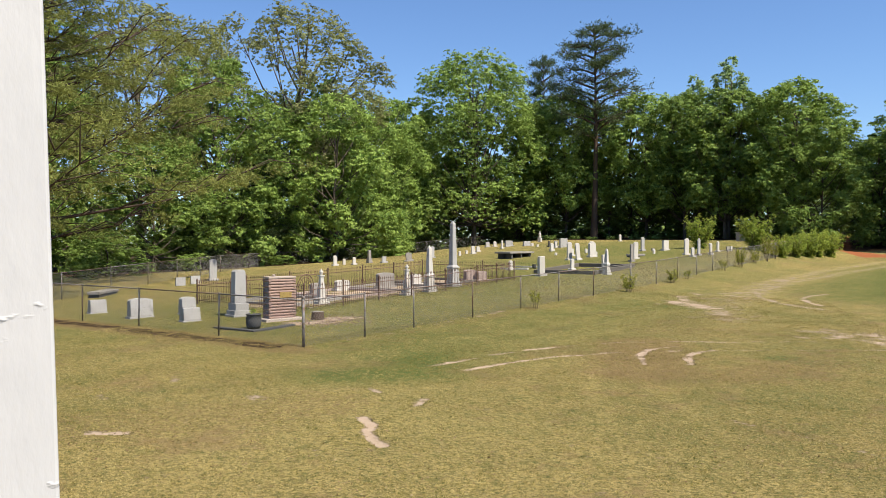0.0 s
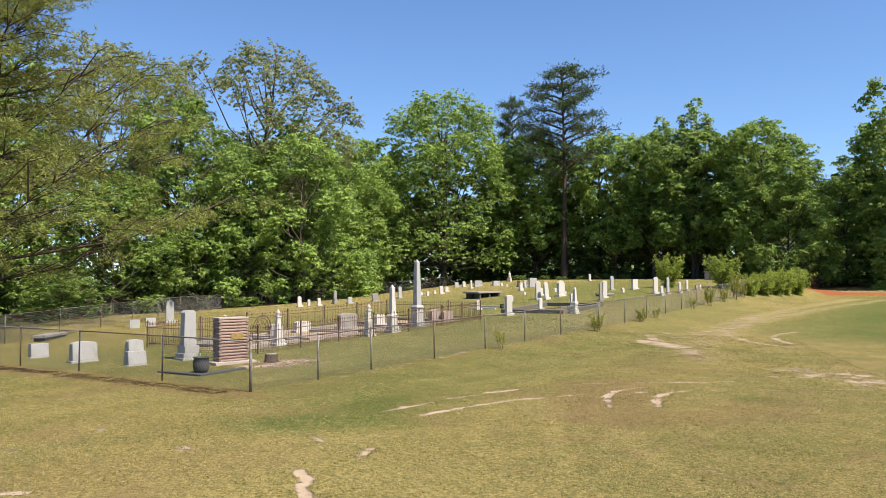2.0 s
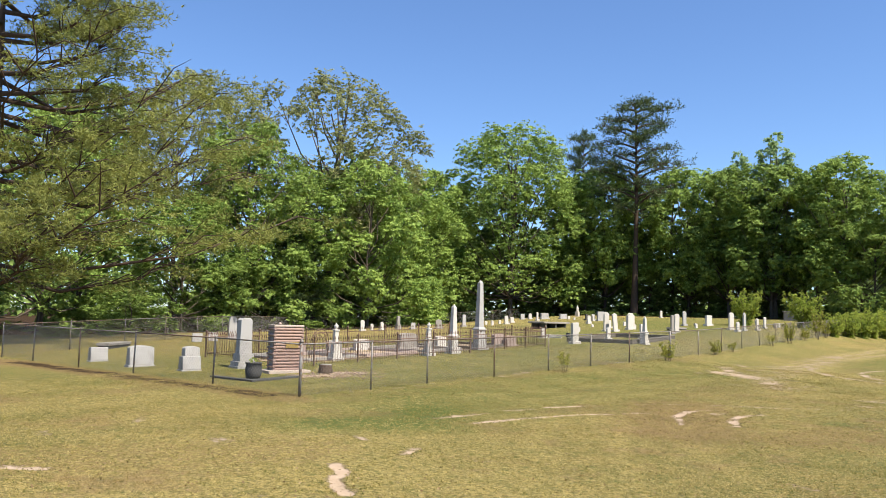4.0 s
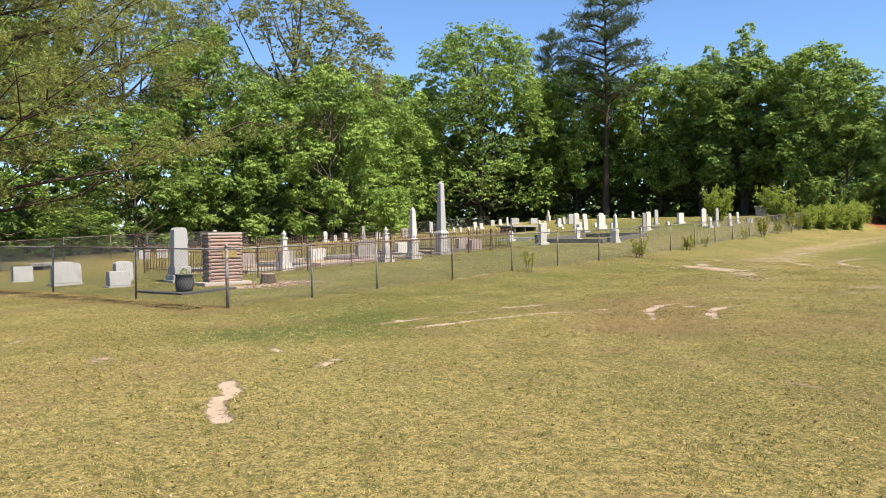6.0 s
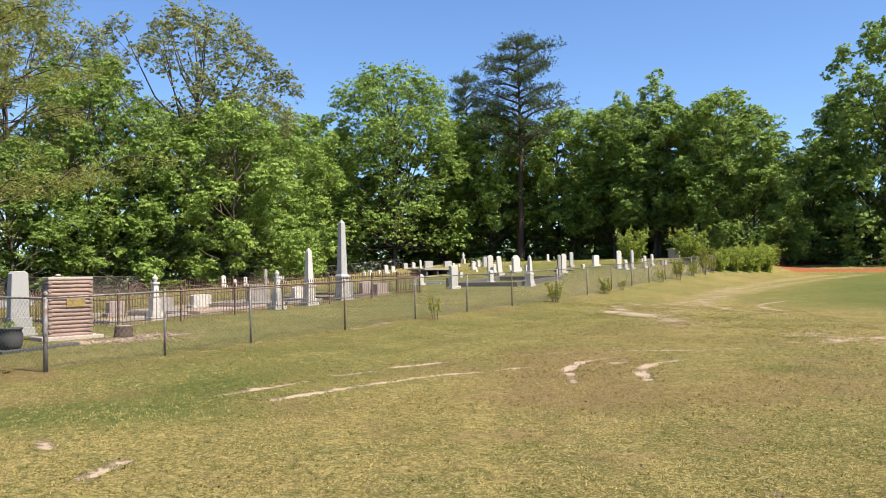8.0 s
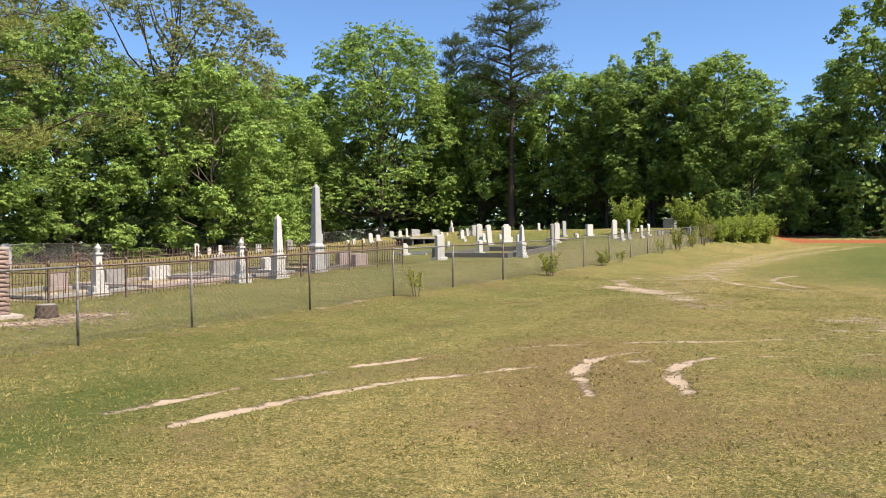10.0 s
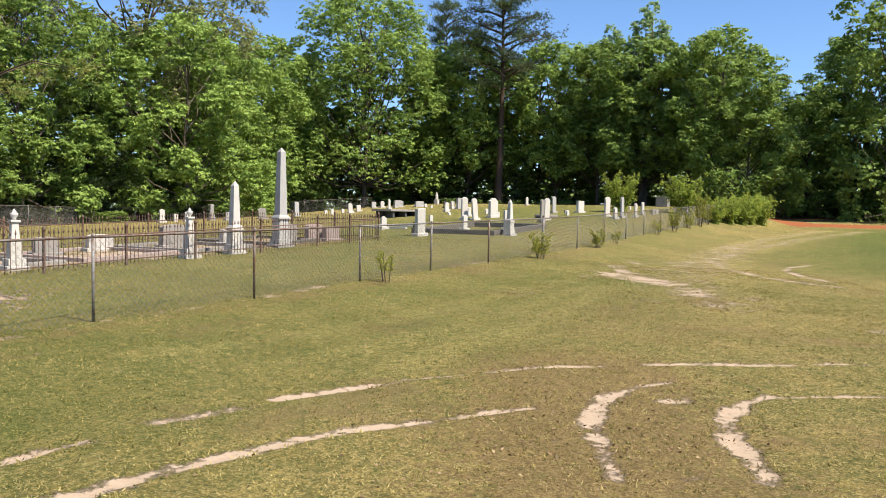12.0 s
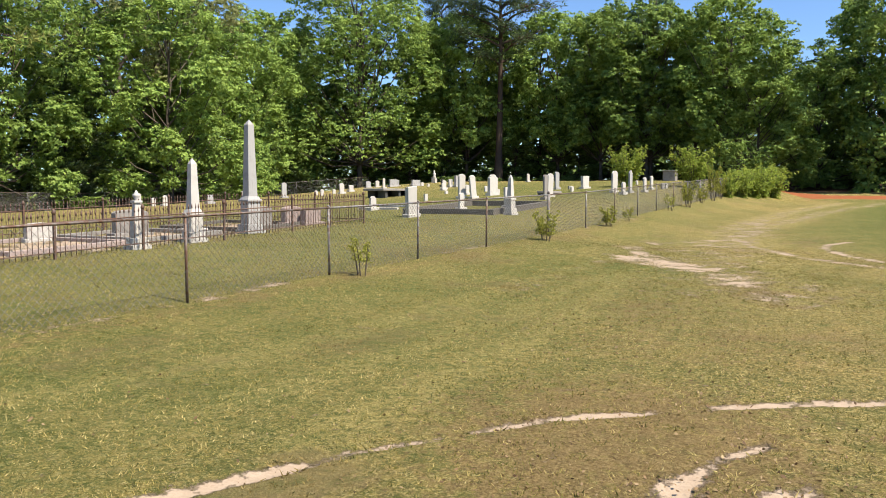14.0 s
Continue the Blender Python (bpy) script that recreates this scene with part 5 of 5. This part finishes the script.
spots = [(-34 - 0.70 * min(29, max(0, y - 20)) - rng0.random() * 3 - 3, y, rng0.uniform(0.4, 0.75), rng0.uniform(0.4, 0.75)) for y in np.arange(12, 88, 5.0)]
spots += [(x, 93 + rng0.random() * 3, rng0.uniform(0.45, 0.8), rng0.uniform(0.4, 0.75)) for x in np.arange(-56, -17, 3.4)]
spots += [(x, 88.0 + rng0.random() * 2, rng0.uniform(0.4, 0.7), rng0.uniform(0.6, 1.0)) for x in np.arange(-7, 8, 4.0)]
spots += [(x, y, rng0.uniform(0.9, 1.5), rng0.uniform(0.8, 1.3)) for x, y in zip(np.arange(-66, -16, 3.1), [99 + 3 * math.sin(k) for k in range(17)])]
spots += [(-62 + 2 * math.sin(k * 1.7), 24 + 5.0 * k, rng0.uniform(0.9, 1.5), rng0.uniform(0.8, 1.3)) for k in range(14)]
spots += [(x, 106 + 2 * math.sin(x), rng0.uniform(1.3, 1.9), rng0.uniform(0.9, 1.4)) for x in np.arange(-72, 34, 4.6) if abs(x + 14.5) > 3]
spots += [(x, 91.5 + math.sin(x), rng0.uniform(0.8, 1.2), rng0.uniform(0.7, 1.1)) for x in np.arange(-62, -30, 2.7)]
plant(under, spots, "undergrowth")


def far_woods():
    g = np.random.default_rng(5)
    lobes = []
    for k in range(460):
        a = g.uniform(-2.2, 1.7)
        r = g.uniform(118, 150)
        x, y = -20 + r * math.sin(a), 20 + r * math.cos(a)
        if abs(x + 17 + (y - 110) * 0.16) < 2.5 and y < 140:
            continue
        h = g.uniform(0, 14) if k % 2 else g.uniform(0, 4)
        lobes.append((x, y, h, g.uniform(4, 7)))
    ob = new("far_woods", leaf_cloud(random.Random(6), lobes, 46000, 1.5, LEAF_DEEP, flat=1.2))
    tagged(ob, "dark distant woods closing the view", "woods", kind="stuff")


far_woods()


# ---- grass and litter ----
def scatter_grass():
    g = np.random.default_rng(12)
    per = 8
    n = 120000
    y = 3.2 + 33.0 * g.random(n) ** 1.3
    x = -24.0 + g.random(n) * 24.4
    mid = x + 3.0 + 0.42 * (y - 4)
    keep = (mid < 7.0 + 0.10 * y) & (mid > -15.5 + 0.10 * y) & (x > -13 - 1.1 * (y - 2))
    x, y = np.repeat(x[keep], per), np.repeat(y[keep], per)
    ox, oy = g.normal(size=len(x)) * 0.030, g.normal(size=len(x)) * 0.030
    x, y = x + ox, y + oy
    bare, red, litter, lush, _, _ = lawn_masks(x, y)
    clump = np.sin(x * 3.1 + 1.3 * np.sin(y * 2.3)) * np.sin(y * 2.7 + 1.1 * np.sin(x * 1.9))
    keep = g.random(len(x)) < np.clip(1.05 - 1.25 * bare - 0.2 * litter + 0.3 * clump, 0, 1)
    x, y, ox, oy = x[keep], y[keep], ox[keep], oy[keep]
    n = len(x)
    bumps = np.sin(x * 0.9 + np.sin(y * 0.6)) * np.cos(y * 0.8 + 0.7 * np.sin(x * 0.5)) * 0.018 + np.sin(x * 2.7 + y * 1.9) * np.sin(y * 2.3 - x) * 0.007
    p = np.stack([x, y, land(x, y) + bumps - 0.006], 1)
    d = g.normal(size=(n, 3)) * (0.45, 0.45, 0.2) + np.stack([ox * 16, oy * 16, np.full(n, 0.5)], 1)
    d /= np.linalg.norm(d, axis=1)[:, None]
    w = np.cross(d, g.normal(size=(n, 3)))
    w /= np.linalg.norm(w, axis=1)[:, None] + 1e-9
    h = (0.018 + 0.030 * g.random(n) ** 1.3)[:, None]
    v = np.stack([p - w * 0.0045, p + w * 0.0045, p + d * h], 1).reshape(-1, 3)
    ob = new("grass", mesh_of("grass", v, np.arange(3 * n).reshape(-1, 3), BLADES))
    tagged(ob, "short dry green and straw-coloured mown grass", "grass", kind="stuff")


scatter_grass()


def scatter_litter():
    b = Mat("fallen_leaves")
    c = b.ramp(b.island(), [(0, (0.09, 0.05, 0.024)), (0.5, (0.22, 0.135, 0.065)), (1, (0.36, 0.26, 0.14))])
    mat = b.done(c, 0.8)
    g = np.random.default_rng(14)
    n = 60000
    x, y = -13 + 12 * g.random(n), 5 + 25 * g.random(n)
    _, _, litter, _, _, _ = lawn_masks(x, y)
    keep = g.random(n) < 0.03 + 0.9 * litter ** 1.5
    x, y = x[keep], y[keep]
    n = len(x)
    c = np.stack([x, y, land(x, y) + 0.006 + 0.010 * g.random(n)], 1)
    nrm = g.normal(size=(n, 3)) * 0.5 + (0, 0, 1)
    a = np.cross(nrm, g.normal(size=(n, 3)))
    a /= np.linalg.norm(a, axis=1)[:, None]
    e = np.cross(nrm, a)
    e /= np.linalg.norm(e, axis=1)[:, None]
    s = (0.007 + 0.012 * g.random(n))[:, None]
    v = np.stack([c - a * s, c + e * s * 0.6, c + a * s, c - e * s * 0.6], 1).reshape(-1, 3)
    ob = new("leaf_litter", mesh_of("leaf_litter", v, np.arange(4 * n).reshape(-1, 4), mat))
    tagged(ob, "dry brown fallen leaves scattered over the lawn", "leaves", kind="stuff")


scatter_litter()


def rubble():
    rng = random.Random(18)
    verts, faces = [], []
    for _ in range(320):
        x, y = rng.gauss(-16.7, 0.75), rng.gauss(18.1, 0.75)
        s = rng.uniform(0.008, 0.034)
        m = at(x, y, rng.uniform(0, 360), rx=rng.uniform(-20, 20)) @ Matrix.Diagonal((s * rng.uniform(0.8, 1.6), s, s * 0.6, 1))
        bm = bmesh.new()
        bmesh.ops.create_icosphere(bm, subdivisions=1, radius=1)
        base = len(verts)
        verts += [tuple(m @ (v.co * rng.uniform(0.8, 1.15))) for v in bm.verts]
        faces += [tuple(v.index + base for v in f.verts) for f in bm.faces]
        bm.free()
    ob = new("rubble", mesh_of("rubble", verts, faces, LOGSTONE))
    tagged(ob, "pinkish broken stone rubble beside the log monument", "rubble", kind="stuff")


rubble()
